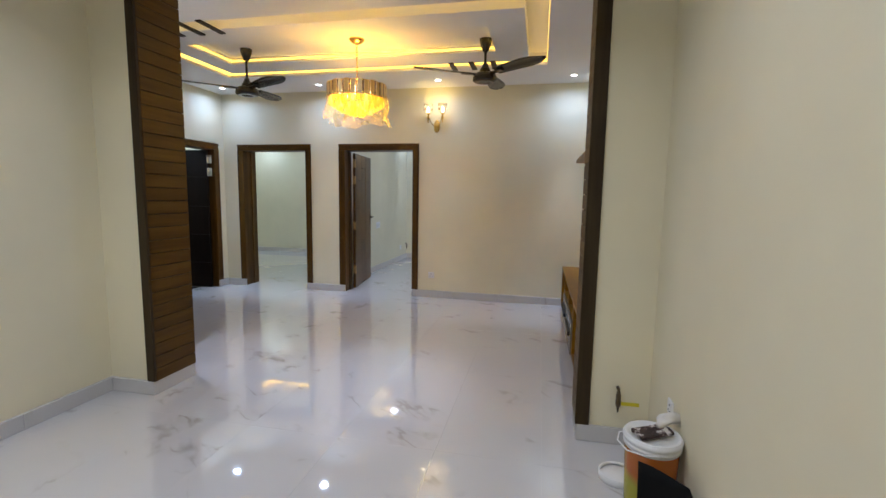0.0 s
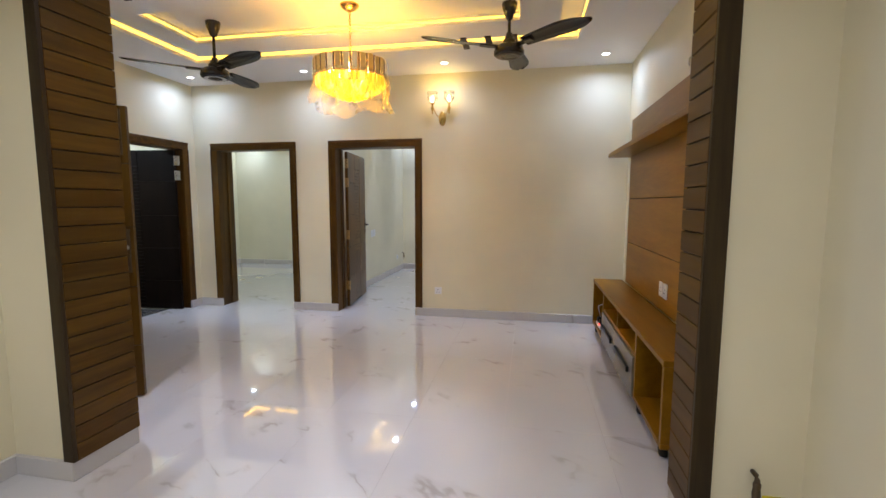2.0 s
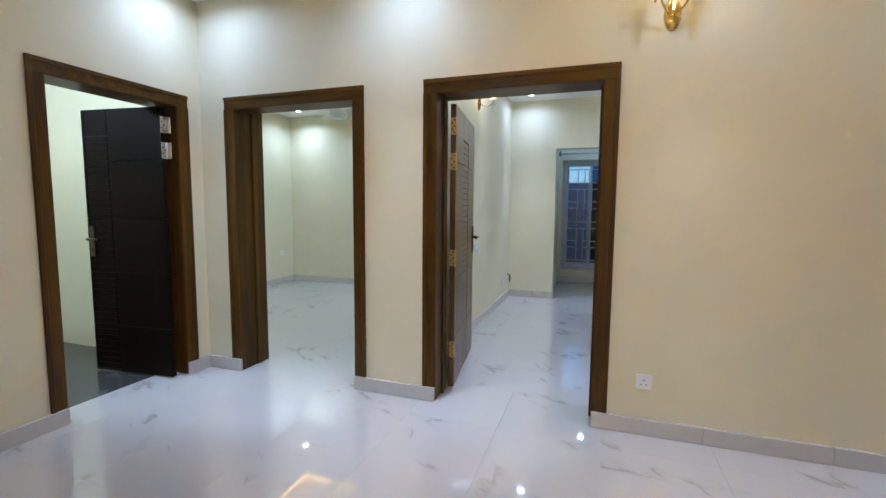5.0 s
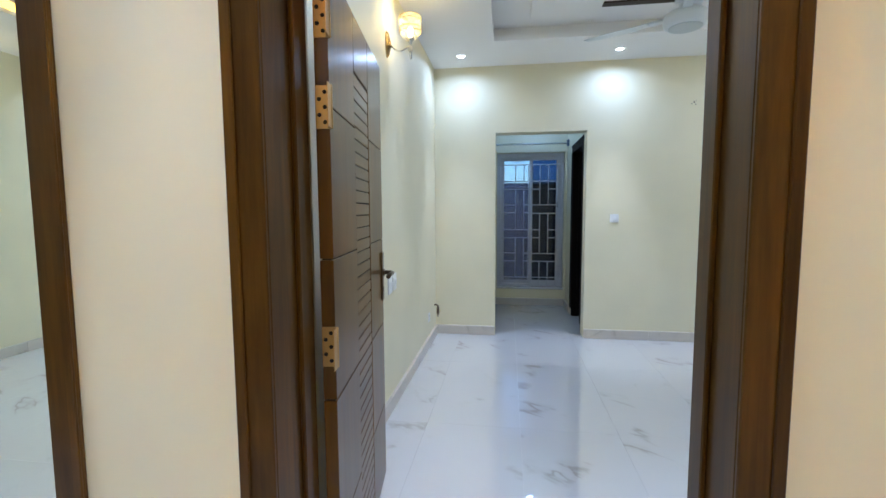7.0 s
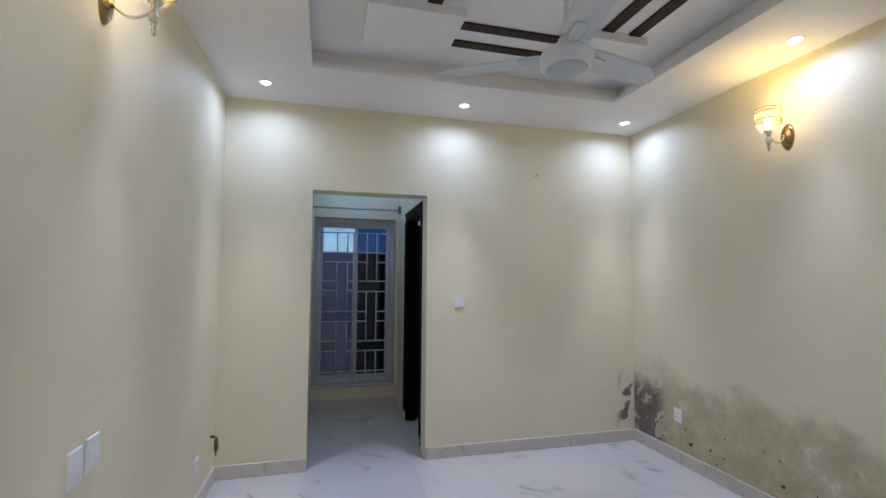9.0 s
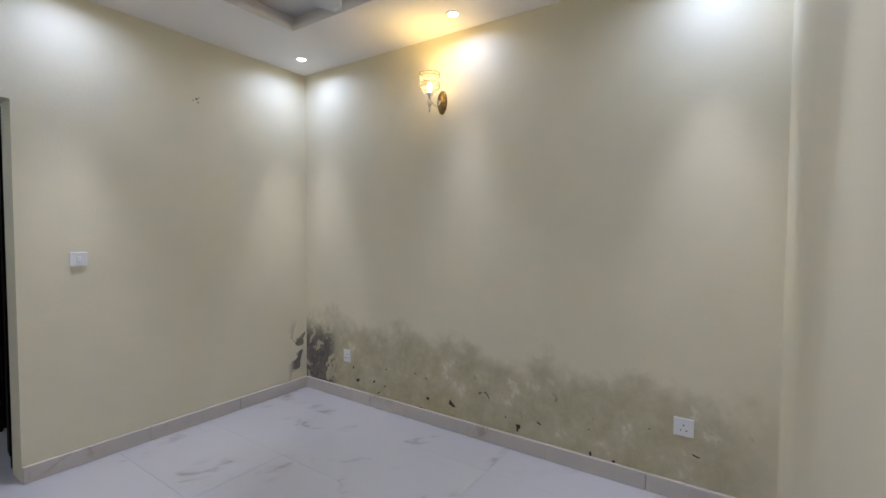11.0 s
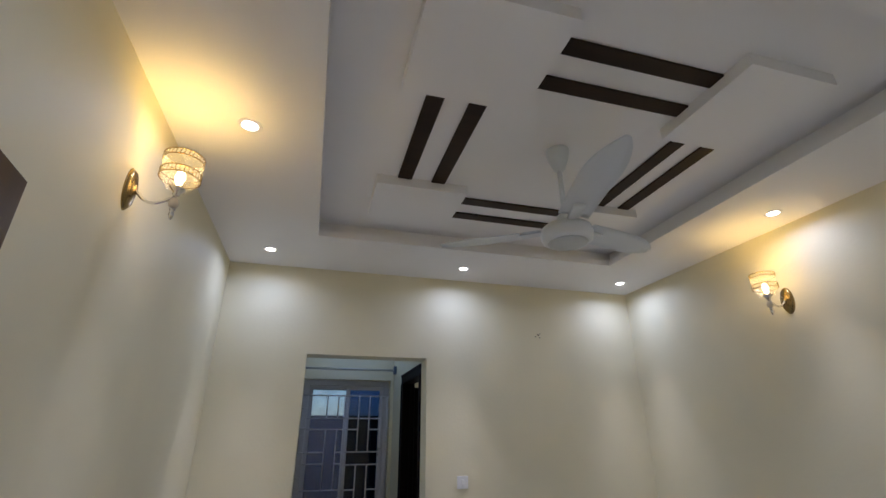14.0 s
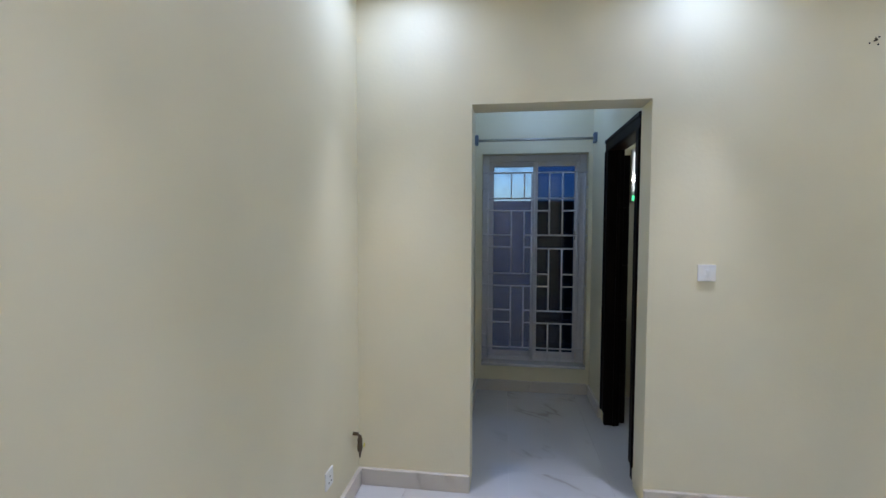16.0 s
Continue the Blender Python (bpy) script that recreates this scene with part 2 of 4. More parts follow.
def timber(name, light, dark, rough=0.38, scale=(1, 1, 1), along="Z", spec=0.22, relief=0.05, coat=0.0):
    m = mat(name, light, rough, spec=spec)
    nt, b = nodes(m)
    b.inputs["Coat Weight"].default_value = coat
    b.inputs["Coat Roughness"].default_value = 0.16
    stretch = {"X": (0.6, 9, 9), "Y": (9, 0.6, 9), "Z": (9, 9, 0.6)}[along]
    v = coords(nt, tuple(s * k for s, k in zip(stretch, scale)))
    info = nt.nodes.new("ShaderNodeObjectInfo")
    add = nt.nodes.new("ShaderNodeVectorMath")
    add.operation = 'ADD'
    comb = nt.nodes.new("ShaderNodeCombineXYZ")
    for k in range(3):
        nt.links.new(maths(nt, 'MULTIPLY', info.outputs["Random"], 17.0 + 11 * k), comb.inputs[k])
    nt.links.new(v, add.inputs[0])
    nt.links.new(comb.outputs[0], add.inputs[1])
    v = add.outputs[0]
    grain = noise_tex(nt, v, 1.3, 6, 0.6, 0.9)
    fine = noise_tex(nt, v, 9, 4, 0.6)
    g = maths(nt, 'ADD', maths(nt, 'MULTIPLY', grain, 0.75), maths(nt, 'MULTIPLY', fine, 0.25))
    c = ramp(nt, g, [(0.34, dark), (0.50, tuple(0.5 * (p + q) for p, q in zip(light, dark))), (0.64, light)])
    tint = ramp(nt, info.outputs["Random"], [(0.0, (0.82, 0.82, 0.82)), (1.0, (1.12, 1.10, 1.06))])
    c = mix(nt, 1.0, c, tint, 'MULTIPLY')
    nt.links.new(c, b.inputs["Base Color"])
    if relief > 0.02:
        nt.links.new(maths(nt, 'ADD', maths(nt, 'MULTIPLY', fine, 0.1), rough - 0.05), b.inputs["Roughness"])
        bump(nt, b, g, relief, 0.002)
    return m


WOOD = timber("stained_door_wood", (0.126, 0.057, 0.007), (0.046, 0.019, 0.003), 0.36, spec=0.22, coat=0.06)
WOOD_X = timber("stained_door_wood_across", (0.126, 0.057, 0.007), (0.046, 0.019, 0.003), 0.36, along="X", spec=0.22, coat=0.06)
LEAF = timber("dark_door_veneer", (0.160, 0.072, 0.010), (0.080, 0.034, 0.004), 0.30, (0.6, 0.6, 0.9), spec=0.25, relief=0.03, coat=0.15)
LEAF_X = timber("dark_door_veneer_across", (0.160, 0.072, 0.010), (0.080, 0.034, 0.004), 0.30, (0.9, 0.6, 0.6), along="X", spec=0.25, relief=0.03, coat=0.15)
PLANK = timber("pier_plank_wood", (0.125, 0.062, 0.009), (0.066, 0.031, 0.004), 0.45, along="Y", spec=0.2)
OLIVE = timber("pier_edge_wood", (0.050, 0.033, 0.013), (0.026, 0.016, 0.007), 0.5)
TEAK = timber("console_veneer", (0.335, 0.157, 0.009), (0.225, 0.100, 0.005), 0.34, (0.6, 1, 0.6), along="Y", spec=0.16, relief=0.012)
# the brown door veneer again, with the shade on unlit faces put into its colour
SHADED_LEAF = timber("shaded_door_veneer", (0.010, 0.005, 0.003), (0.005, 0.0025, 0.0015), 0.55, spec=0.08)
ENTRY = timber("brown_entrance_veneer", (0.105, 0.050, 0.006), (0.075, 0.034, 0.004), 0.38, (0.6, 0.6, 1), spec=0.14, relief=0.015)
WALNUT = timber("ceiling_strip_wood", (0.036, 0.015, 0.006), (0.018, 0.008, 0.003), 0.45, along="X")
WHITE = mat("white_plastic", (0.88, 0.88, 0.87), 0.3)
FANWHITE = mat("white_enamel", (0.72, 0.75, 0.76), 0.3)
BLACK = mat("black_plastic", (0.006, 0.006, 0.006), 0.45, spec=0.3)
FANBLACK = mat("black_gloss_enamel", (0.020, 0.016, 0.014), 0.22)
GROOVE = mat("groove_shadow_gap", (0.012, 0.008, 0.006), 0.8)
STEEL = mat("brushed_steel", (0.62, 0.60, 0.57), 0.28, 1.0)
BRASS = mat("worn_brass", (0.56, 0.34, 0.13), 0.42, 1.0)
GOLD = mat("polished_gold", (0.83, 0.58, 0.20), 0.2, 1.0)
CHROME = mat("chrome", (0.75, 0.74, 0.72), 0.1, 1.0)
BANDGOLD = mat("brushed_pale_gold", (0.66, 0.52, 0.26), 0.34, 1.0)
AGED = mat("aged_gold", (0.34, 0.24, 0.11), 0.24, 1.0)
CERAMIC = mat("cream_ceramic", (0.78, 0.70, 0.56), 0.25)
BRONZE = mat("antique_bronze", (0.16, 0.12, 0.08), 0.35, 1.0)
GREYFRONT = mat("grey_gloss_laminate", (0.19, 0.175, 0.14), 0.25)
FRAMEWHITE = mat("white_aluminium", (0.66, 0.65, 0.68), 0.4)
# outside wall and ground: the dimness of dusk is put into this colour
RENDER = paint("dusk_darkened_render", (0.06, 0.057, 0.066), 0.9, 0.15)


def glowing(name, colour, strength):
    m = bpy.data.materials.new(name)
    m.use_nodes = True
    nt, b = nodes(m)
    b.inputs["Base Color"].default_value = (*colour, 1)
    b.inputs["Emission Color"].default_value = (*colour, 1)
    b.inputs["Emission Strength"].default_value = strength
    return m


LED = glowing("amber_led_tape", (1.0, 0.62, 0.09), 2.3)
DISC = glowing("downlight_diffuser", (0.92, 0.97, 1.0), 9.0)
FILAMENT = glowing("warm_bulb_glass", (1.0, 0.84, 0.52), 10.0)
PENDANT = glowing("self_glowing_amber_crystal", (1.0, 0.60, 0.02), 1.0)


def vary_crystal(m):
    """Each crystal glows by itself, by a random share, in place of the bulbs' light caught in it."""
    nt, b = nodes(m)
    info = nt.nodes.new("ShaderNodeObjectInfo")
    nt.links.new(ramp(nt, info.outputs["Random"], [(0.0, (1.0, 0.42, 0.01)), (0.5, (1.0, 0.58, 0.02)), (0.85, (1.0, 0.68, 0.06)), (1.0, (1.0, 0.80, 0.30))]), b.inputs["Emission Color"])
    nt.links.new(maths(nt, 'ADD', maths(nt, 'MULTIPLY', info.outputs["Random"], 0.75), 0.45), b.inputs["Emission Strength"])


vary_crystal(PENDANT)
REDLED = glowing("red_indicator", (1.0, 0.03, 0.02), 6.0)


def glassy(name, colour=(1, 1, 1), rough=0.02, ior=1.45):
    m = mat(name, colour, rough)
    b = m.node_tree.nodes["Principled BSDF"]
    b.inputs["Transmission Weight"].default_value = 1.0
    b.inputs["IOR"].default_value = ior
    return m


GLASS = glassy("clear_glass")
TINTED = glassy("blue_tinted_glass", (0.018, 0.042, 0.10))


def film_sheet(name, colour, clear, gloss=0.08):
    """Thin milky sheet: part see-through, part diffuse and translucent."""
    m = bpy.data.materials.new(name)
    m.use_nodes = True
    nt = m.node_tree
    nt.nodes.clear()
    out = nt.nodes.new("ShaderNodeOutputMaterial")
    tr = nt.nodes.new("ShaderNodeBsdfTransparent")
    tl = nt.nodes.new("ShaderNodeBsdfTranslucent")
    df = nt.nodes.new("ShaderNodeBsdfDiffuse")
    gl = nt.nodes.new("ShaderNodeBsdfGlossy")
    gl.inputs["Roughness"].default_value = 0.15
    for n in (tl, df):
        n.inputs["Color"].default_value = (*colour, 1)
    a, c, d = (nt.nodes.new("ShaderNodeMixShader") for _ in range(3))
    a.inputs[0].default_value = 0.5
    nt.links.new(tl.outputs[0], a.inputs[1])
    nt.links.new(df.outputs[0], a.inputs[2])
    c.inputs[0].default_value = gloss
    nt.links.new(a.outputs[0], c.inputs[1])
    nt.links.new(gl.outputs[0], c.inputs[2])
    tc = coords(nt)
    fac = maths(nt, 'ADD', maths(nt, 'MULTIPLY', noise_tex(nt, tc, 9, 4), 0.4), clear - 0.2)
    nt.links.new(fac, d.inputs[0])
    nt.links.new(c.outputs[0], d.inputs[1])
    nt.links.new(tr.outputs[0], d.inputs[2])
    nt.links.new(d.outputs[0], out.inputs["Surface"])
    return m


WRAP = film_sheet("milky_plastic_wrap", (1.0, 0.88, 0.44), 0.70)
MESH = film_sheet("fly_screen_mesh", (0.36, 0.35, 0.48), 0.70)
CRYSTAL = film_sheet("ribbed_cup_glass", (1.0, 0.97, 0.88), 0.90, 0.35)


# ---- building helpers ----
def box(bm, x0, x1, y0, y1, z0, z1, mi=0):
    vs = [bm.verts.new((x, y, z)) for x in (x0, x1) for y in (y0, y1) for z in (z0, z1)]
    for f in ((0, 1, 3, 2), (4, 6, 7, 5), (0, 4, 5, 1), (2, 3, 7, 6), (0, 2, 6, 4), (1, 5, 7, 3)):
        bm.faces.new([vs[i] for i in f]).material_index = mi
    return vs


def boxes(*specs):
    bm = bmesh.new()
    for s in specs:
        box(bm, *s)
    return bm


def soft_box(x0, x1, y0, y1, z0, z1, r=0.004, seg=2):
    bm = boxes((x0, x1, y0, y1, z0, z1))
    bmesh.ops.bevel(bm, geom=bm.edges[:], offset=r, segments=seg, affect='EDGES', profile=0.6)
    return bm


def lathe(profile, n=24, centre=(0, 0, 0), closed=True):
    bm = bmesh.new()
    rings = []
    for r, z in profile:
        rings.append([bm.verts.new((centre[0] + r * math.cos(2 * math.pi * k / n), centre[1] + r * math.sin(2 * math.pi * k / n), centre[2] + z)) for k in range(n)])
    for a, b in zip(rings, rings[1:]):
        for k in range(n):
            f = bm.faces.new((a[k], a[(k + 1) % n], b[(k + 1) % n], b[k]))
            f.smooth = True
    if closed:
        bm.faces.new(rings[0][::-1])
        bm.faces.new(rings[-1])
    return bm


def tube(points, radius, n=10, bm=None):
    """A round rod along a line of points; radius may be one for each point."""
    bm = bm or bmesh.new()
    pts = [Vector(p) for p in points]
    radii = radius if isinstance(radius, (list, tuple)) else [radius] * len(pts)
    rings, ref = [], Vector((0.13, 0.27, 0.95)).normalized()
    for i, p in enumerate(pts):
        d = (pts[min(i + 1, len(pts) - 1)] - pts[max(i - 1, 0)]).normalized()
        u = d.cross(ref)
        if u.length < 0.05:
            u = d.cross(Vector((1, 0, 0)))
        u.normalize()
        v = d.cross(u)
        rings.append([bm.verts.new(p + radii[i] * (u * math.cos(2 * math.pi * k / n) + v * math.sin(2 * math.pi * k / n))) for k in range(n)])
    for a, b in zip(rings, rings[1:]):
        for k in range(n):
            bm.faces.new((a[k], a[(k + 1) % n], b[(k + 1) % n], b[k])).smooth = True
    bm.faces.new(rings[0][::-1])
    bm.faces.new(rings[-1])
    return bm


def mesh_of(name, bm, *materials):
    bmesh.ops.recalc_face_normals(bm, faces=bm.faces[:])
    data = bpy.data.meshes.new(name)
    bm.to_mesh(data)
    bm.free()
    for m in materials:
        data.materials.append(m)
    return data


def part(name, bm, material, parent, label=""):
    ob = new(name, mesh_of(name, bm, material))
    ob.parent = parent
    return tagged(ob, label) if label else ob


def thing(name, m, label, category, group=""):
    ob = new(name)
    ob.empty_display_size = 0.1
    ob.matrix_world = m if isinstance(m, Matrix) else Matrix.Translation(m)
    return tagged(ob, label, category, group)


def structure(name, bm, *materials, label=""):
    return tagged(new(name, mesh_of(name, bm, *materials)), label or name.replace("_", " "), name.split("_")[0], kind="structure")


# ---- walls, floors, ceilings ----
# main room: x -4.21..1.32, y 3.0..6.245; foyer: x -2.37..1.32, y -1.6..2.64; bedroom: x -2.43..1.22, y 6.60..10.20
TOP = 3.2
NY0, NY1 = 6.245, 6.60
D2 = (-3.868, -2.815)
D3 = (-2.184, -1.148)
D1 = (5.16, 6.025)
HEAD, RUN = 2.10, 0.05
structure("wall_north", boxes(
    (-6.63, D2[0] - RUN, NY0, NY1, 0, TOP), (D2[0] - RUN, D2[1] + RUN, NY0, NY1, HEAD + RUN, TOP), (D2[1] + RUN, D3[0] - RUN, NY0, NY1, 0, TOP),
    (D3[0] - RUN, D3[1] + RUN, NY0, NY1, HEAD + RUN, TOP), (D3[1] + RUN, 1.55, NY0, 6.482, 0, TOP), (D3[1] + 0.10, 1.55, 6.482, NY1, 0, TOP), (D3[1] + RUN, D3[1] + 0.10, 6.482, NY1, HEAD + RUN, TOP)), WALL, label="cream painted wall with two door openings")
WIN = (3.75, 4.70, 0.90, 2.10)
structure("wall_west", boxes(
    (-4.44, -4.21, 2.622, WIN[0], 0, TOP), (-4.44, -4.21, WIN[0], WIN[1], 0, WIN[2]), (-4.44, -4.21, WIN[0], WIN[1], WIN[3], TOP),
    (-4.44, -4.21, WIN[1], D1[0] - RUN, 0, TOP), (-4.44, -4.21, D1[0] - RUN, D1[1] + RUN, HEAD + RUN, TOP),
    (-4.44, -4.21, D1[1] + RUN, NY0, 0, TOP)), WALL, label="cream painted wall with door and window openings")
structure("wall_east", boxes((1.32, 1.55, -1.83, NY0, 0, TOP)), WALL, label="cream painted wall behind the media panel")
structure("wall_pier_west", boxes((-4.21, -3.55, 2.622, 2.99, 0, TOP), (-3.55, -2.45, 2.622, 2.99, 2.14, TOP), (-2.45, -2.03, 2.622, 2.99, 0, TOP)), WALL, label="cream painted pier with wooden cladding")
structure("wall_pier_east", boxes((0.935, 1.32, 2.742, 2.995, 0, TOP)), WALL, label="cream painted pier with wooden cladding")
structure("wall_foyer_west", boxes((-2.62, -2.394, -1.83, 2.622, 0, TOP)), WALL, label="cream painted foyer wall")
structure("wall_foyer_south", boxes((-2.60, 1.32, -1.83, -1.60, 0, TOP)), WALL, label="cream painted foyer wall")
structure("wall_porch", boxes((-4.44, -4.21, 1.2, 2.622, 0, TOP), (-4.21, -2.62, 1.2, 1.4, 0, TOP)), WALL, label="plain porch wall outside the entrance")
structure("wall_bedroom_west", boxes((-2.66, -2.43, NY1, 10.20, 0, TOP)), WALL, label="cream painted bedroom wall")
structure("wall_bedroom_east", boxes((1.22, 1.55, NY1, 12.1, 0, TOP)), DAMP, label="cream painted wall with rising damp stains and peeled patches")
OP = (-1.765, -0.812, 2.215)
structure("wall_bedroom_north", boxes((-6.63, OP[0], 10.20, 10.39, 0, TOP), (OP[0], OP[1], 10.20, 10.39, OP[2], TOP), (OP[1], 1.22, 10.20, 10.39, 0, TOP)), DAMP_NORTH, label="cream painted wall with a plain opening")
structure("wall_room_west", boxes((-6.63, -6.40, 3.9, 10.20, 0, TOP)), WALL, label="cream painted wall of the second bedroom")
structure("wall_washroom_south", boxes((-6.40, -4.44, 3.9, 4.1, 0, TOP)), WALL, label="light washroom wall")
CD = (10.50, 11.22, 2.165)
structure("wall_corridor_east", boxes((-0.80, -0.69, 10.39, CD[0] - RUN, 0, TOP), (-0.80, -0.69, CD[0] - RUN, CD[1] + RUN, CD[2], TOP), (-0.80, -0.69, CD[1] + RUN, 11.87, 0, TOP)), WALL, label="cream corridor wall with a washroom door")
structure("wall_corridor_west", boxes((-2.08, -1.85, 10.39, 11.87, 0, TOP)), WALL, label="cream corridor wall")
WN = (-1.79, -0.835, 0.235, 2.21)
structure("wall_corridor_north", boxes((-2.08, WN[0], 11.87, 12.1, 0, TOP), (WN[1], 1.22, 11.87, 12.1, 0, TOP), (WN[0], WN[1], 11.87, 12.1, 0, WN[2]), (WN[0], WN[1], 11.87, 12.1, WN[3], TOP)), WALL, label="cream wall with a window opening")

# ceilings
SL = (-3.40, 0.655, 3.61, 5.385)     # lit slot, outer edge
SI = (-3.205, 0.46, 3.80, 5.19)      # lit slot, inner edge
RC = (-2.95, 0.13, 4.15, 4.83)       # recess in the floating panel


def ring(bm, o, i, z0, z1):
    box(bm, o[0], i[0], o[2], o[3], z0, z1)
    box(bm, i[1], o[1], o[2], o[3], z0, z1)
    box(bm, i[0], i[1], o[2], i[2], z0, z1)
    box(bm, i[0], i[1], i[3], o[3], z0, z1)


bm = bmesh.new()
ring(bm, (-4.21, 1.32, 2.622, 6.245), SL, HALL_Z, 3.08)
ring(bm, SI, RC, HALL_Z, 3.08)
box(bm, RC[0], RC[1], RC[2], RC[3], 3.015, 3.08)
box(bm, -4.44, 1.55, 2.622, 6.30, 3.08, 3.2)
box(bm, -2.62, 1.32, -1.83, 2.622, HALL_Z, 3.2)
box(bm, -4.44, -2.62, 1.2, 2.622, HALL_Z, 3.2)
structure("ceiling_hall", bm, CEIL, label="white false ceiling with lit slots round a floating panel")
TR = (-1.763, 0.56, 7.19, 9.50)
bm = bmesh.new()
ring(bm, (-2.43, 1.22, 6.60, 10.20), TR, ROOM_Z, 2.955)
CV = (TR[0] - 0.06, TR[1] + 0.06, TR[2] - 0.06, TR[3] + 0.06)
ring(bm, (-2.43, 1.22, 6.60, 10.20), CV, 2.955, 3.045)
box(bm, -2.66, 1.55, 6.60, 10.39, 3.045, 3.2)
PX, PY = ((-1.455, -0.905), (-0.145, 0.305)), ((7.51, 8.02), (8.80, 9.25))
for px in PX:
    for py in PY:
        box(bm, px[0], px[1], py[0], py[1], 2.985, 3.045)
structure("ceiling_bedroom", bm, CEIL, label="white tray ceiling with raised square panels")
bm = bmesh.new()
R2 = (-5.45, -3.5, 7.6, 9.15)
ring(bm, (-6.40, -2.66, 6.60, 10.20), R2, ROOM_Z, 3.05)
box(bm, -6.63, -2.66, 6.60, 10.39, 3.05, 3.2)
structure("ceiling_second_bedroom", bm, CEIL, label="white tray ceiling with amber light strip")
structure("ceiling_washrooms", boxes((-6.63, -4.44, 3.9, 6.245, 2.75, 3.2), (-2.08, 1.55, 10.39, 12.1, 2.8, 3.2)), CEIL, label="plain white ceiling")

# amber tape in the slots
bm = bmesh.new()
tz0, tz1, g = 2.980, 3.014, 0.004
box(bm, SL[0], SL[0] + g, SL[2], SL[3], tz0, tz1)
box(bm, SL[1] - g, SL[1], SL[2], SL[3], tz0, tz1)
box(bm, SL[0] + g, SL[1] - g, SL[2], SL[2] + g, tz0, tz1)
box(bm, SL[0] + g, SL[1] - g, SL[3] - g, SL[3], tz0, tz1)
tagged(new("led_tape", mesh_of("led_tape", bm, LED)), "amber light tape inside the ceiling slot", "light strip")
bm = bmesh.new()
tz0, tz1 = 2.972, 2.990
box(bm, RC[0], RC[0] + g, RC[2], RC[3], tz0, tz1)
box(bm, RC[1] - g, RC[1], RC[2], RC[3], tz0, tz1)
box(bm, RC[0] + g, RC[1] - g, RC[2], RC[2] + g, tz0, tz1)
box(bm, RC[0] + g, RC[1] - g, RC[3] - g, RC[3], tz0, tz1)
tagged(new("led_tape", mesh_of("led_tape", bm, LED)), "amber light tape inside the ceiling recess", "light strip")
bm = boxes((R2[0], R2[0] + g, R2[2], R2[3], 2.95, 3.01), (R2[0] + g, R2[1], R2[3] - g, R2[3], 2.95, 3.01))
tagged(new("led_tape", mesh_of("led_tape", bm, LED)), "amber light tape in the second bedroom ceiling", "light strip")

# dark wooden strips on ceilings
def ceiling_strip(x0, x1, y0, y1, z, group):
    ob = new("ceiling_strip", mesh_of("ceiling_strip", soft_box(x0, x1, y0, y1, z - 0.012, z, 0.003, 1), WALNUT))
    return tagged(ob, "dark walnut strip fixed flat to the white ceiling", "ceiling strip", group)


for x0 in (-1.335, -1.132, -0.030, 0.160):
    ceiling_strip(x0, x0 + 0.085, 8.02, 8.80, 3.045, "strips on the bedroom ceiling")
for y0 in (8.933, 9.140, 7.630, 7.830):
    ceiling_strip(-0.905, -0.145, y0, y0 + 0.08, 3.045, "strips on the bedroom ceiling")
for x0 in (-2.80, -2.58, -2.36):
    ceiling_strip(x0, x0 + 0.06, 3.57, 3.90, HALL_Z, "strips across the hall ceiling slot")
for x0 in (-0.43, -0.20, 0.04):
    ceiling_strip(x0, x0 + 0.06, 5.14, 5.44, HALL_Z, "strips across the hall ceiling slot")

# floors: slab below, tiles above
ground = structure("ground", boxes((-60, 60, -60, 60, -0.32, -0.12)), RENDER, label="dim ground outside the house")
floor = structure("floor", boxes((-6.63, 1.55, -1.83, 12.1, -0.12, -0.006)), GROUT, label="polished white marble-look tiled floor")


# ---- doors ----
def door_frame(name, u0, u1, depth, face, head, make, cas=0.092, skirt=0.10, wood=None, wood_x=None, head_depth=None):
    """Casing on the hall side and deep jambs; make turns (u, v, z) boxes into world boxes, v running into the wall."""
    root = tagged(new(name), "dark stained wooden door frame with wide casing", "door frame", kind="structure")
    t, wood, wood_x = RUN, wood or WOOD, wood_x or WOOD_X
    part("jamb", make(u0 - t, u0, face, face + depth, 0, head + t), wood, root)
    part("jamb", make(u1, u1 + t, face, face + depth, 0, head + t), wood, root)
    part("head", make(u0, u1, face, face + (head_depth or depth), head, head + t), wood_x, root)
    for a, b in ((u0 - cas, u0), (u1, u1 + cas)):
        part("casing", make(a, b, face - 0.012, face, skirt, head), wood, root)
        s = 1 if a < u0 else -1
        e = a if s > 0 else b
        part("casing_bead", make(min(e, e + s * 0.028), max(e, e + s * 0.028), face - 0.019, face - 0.012, skirt, head), wood, root)
    part("head_casing", make(u0 - cas, u1 + cas, face - 0.012, face, head, head + cas), wood_x, root)
    part("head_bead", make(u0 - cas, u1 + cas, face - 0.019, face - 0.012, head + cas - 0.028, head + cas), wood_x, root)
    part("stop", make(u0, u0 + 0.014, face + depth * 0.55, face + depth * 0.72, 0, head), wood, root)
    part("stop", make(u1 - 0.014, u1, face + depth * 0.55, face + depth * 0.72, 0, head), wood, root)
    return root


def along_x(u0, u1, v0, v1, z0, z1):
    return soft_box(u0, u1, v0, v1, z0, z1, 0.003, 1)


def along_y(u0, u1, v0, v1, z0, z1):
    # v runs into the west wall, which is towards -x
    return soft_box(-4.21 - (v1 - 0), -4.21 - v0, u0, u1, z0, z1, 0.003, 1)


door_frame("door_2", D2[0], D2[1], 0.31, NY0, HEAD, along_x, head_depth=0.20)
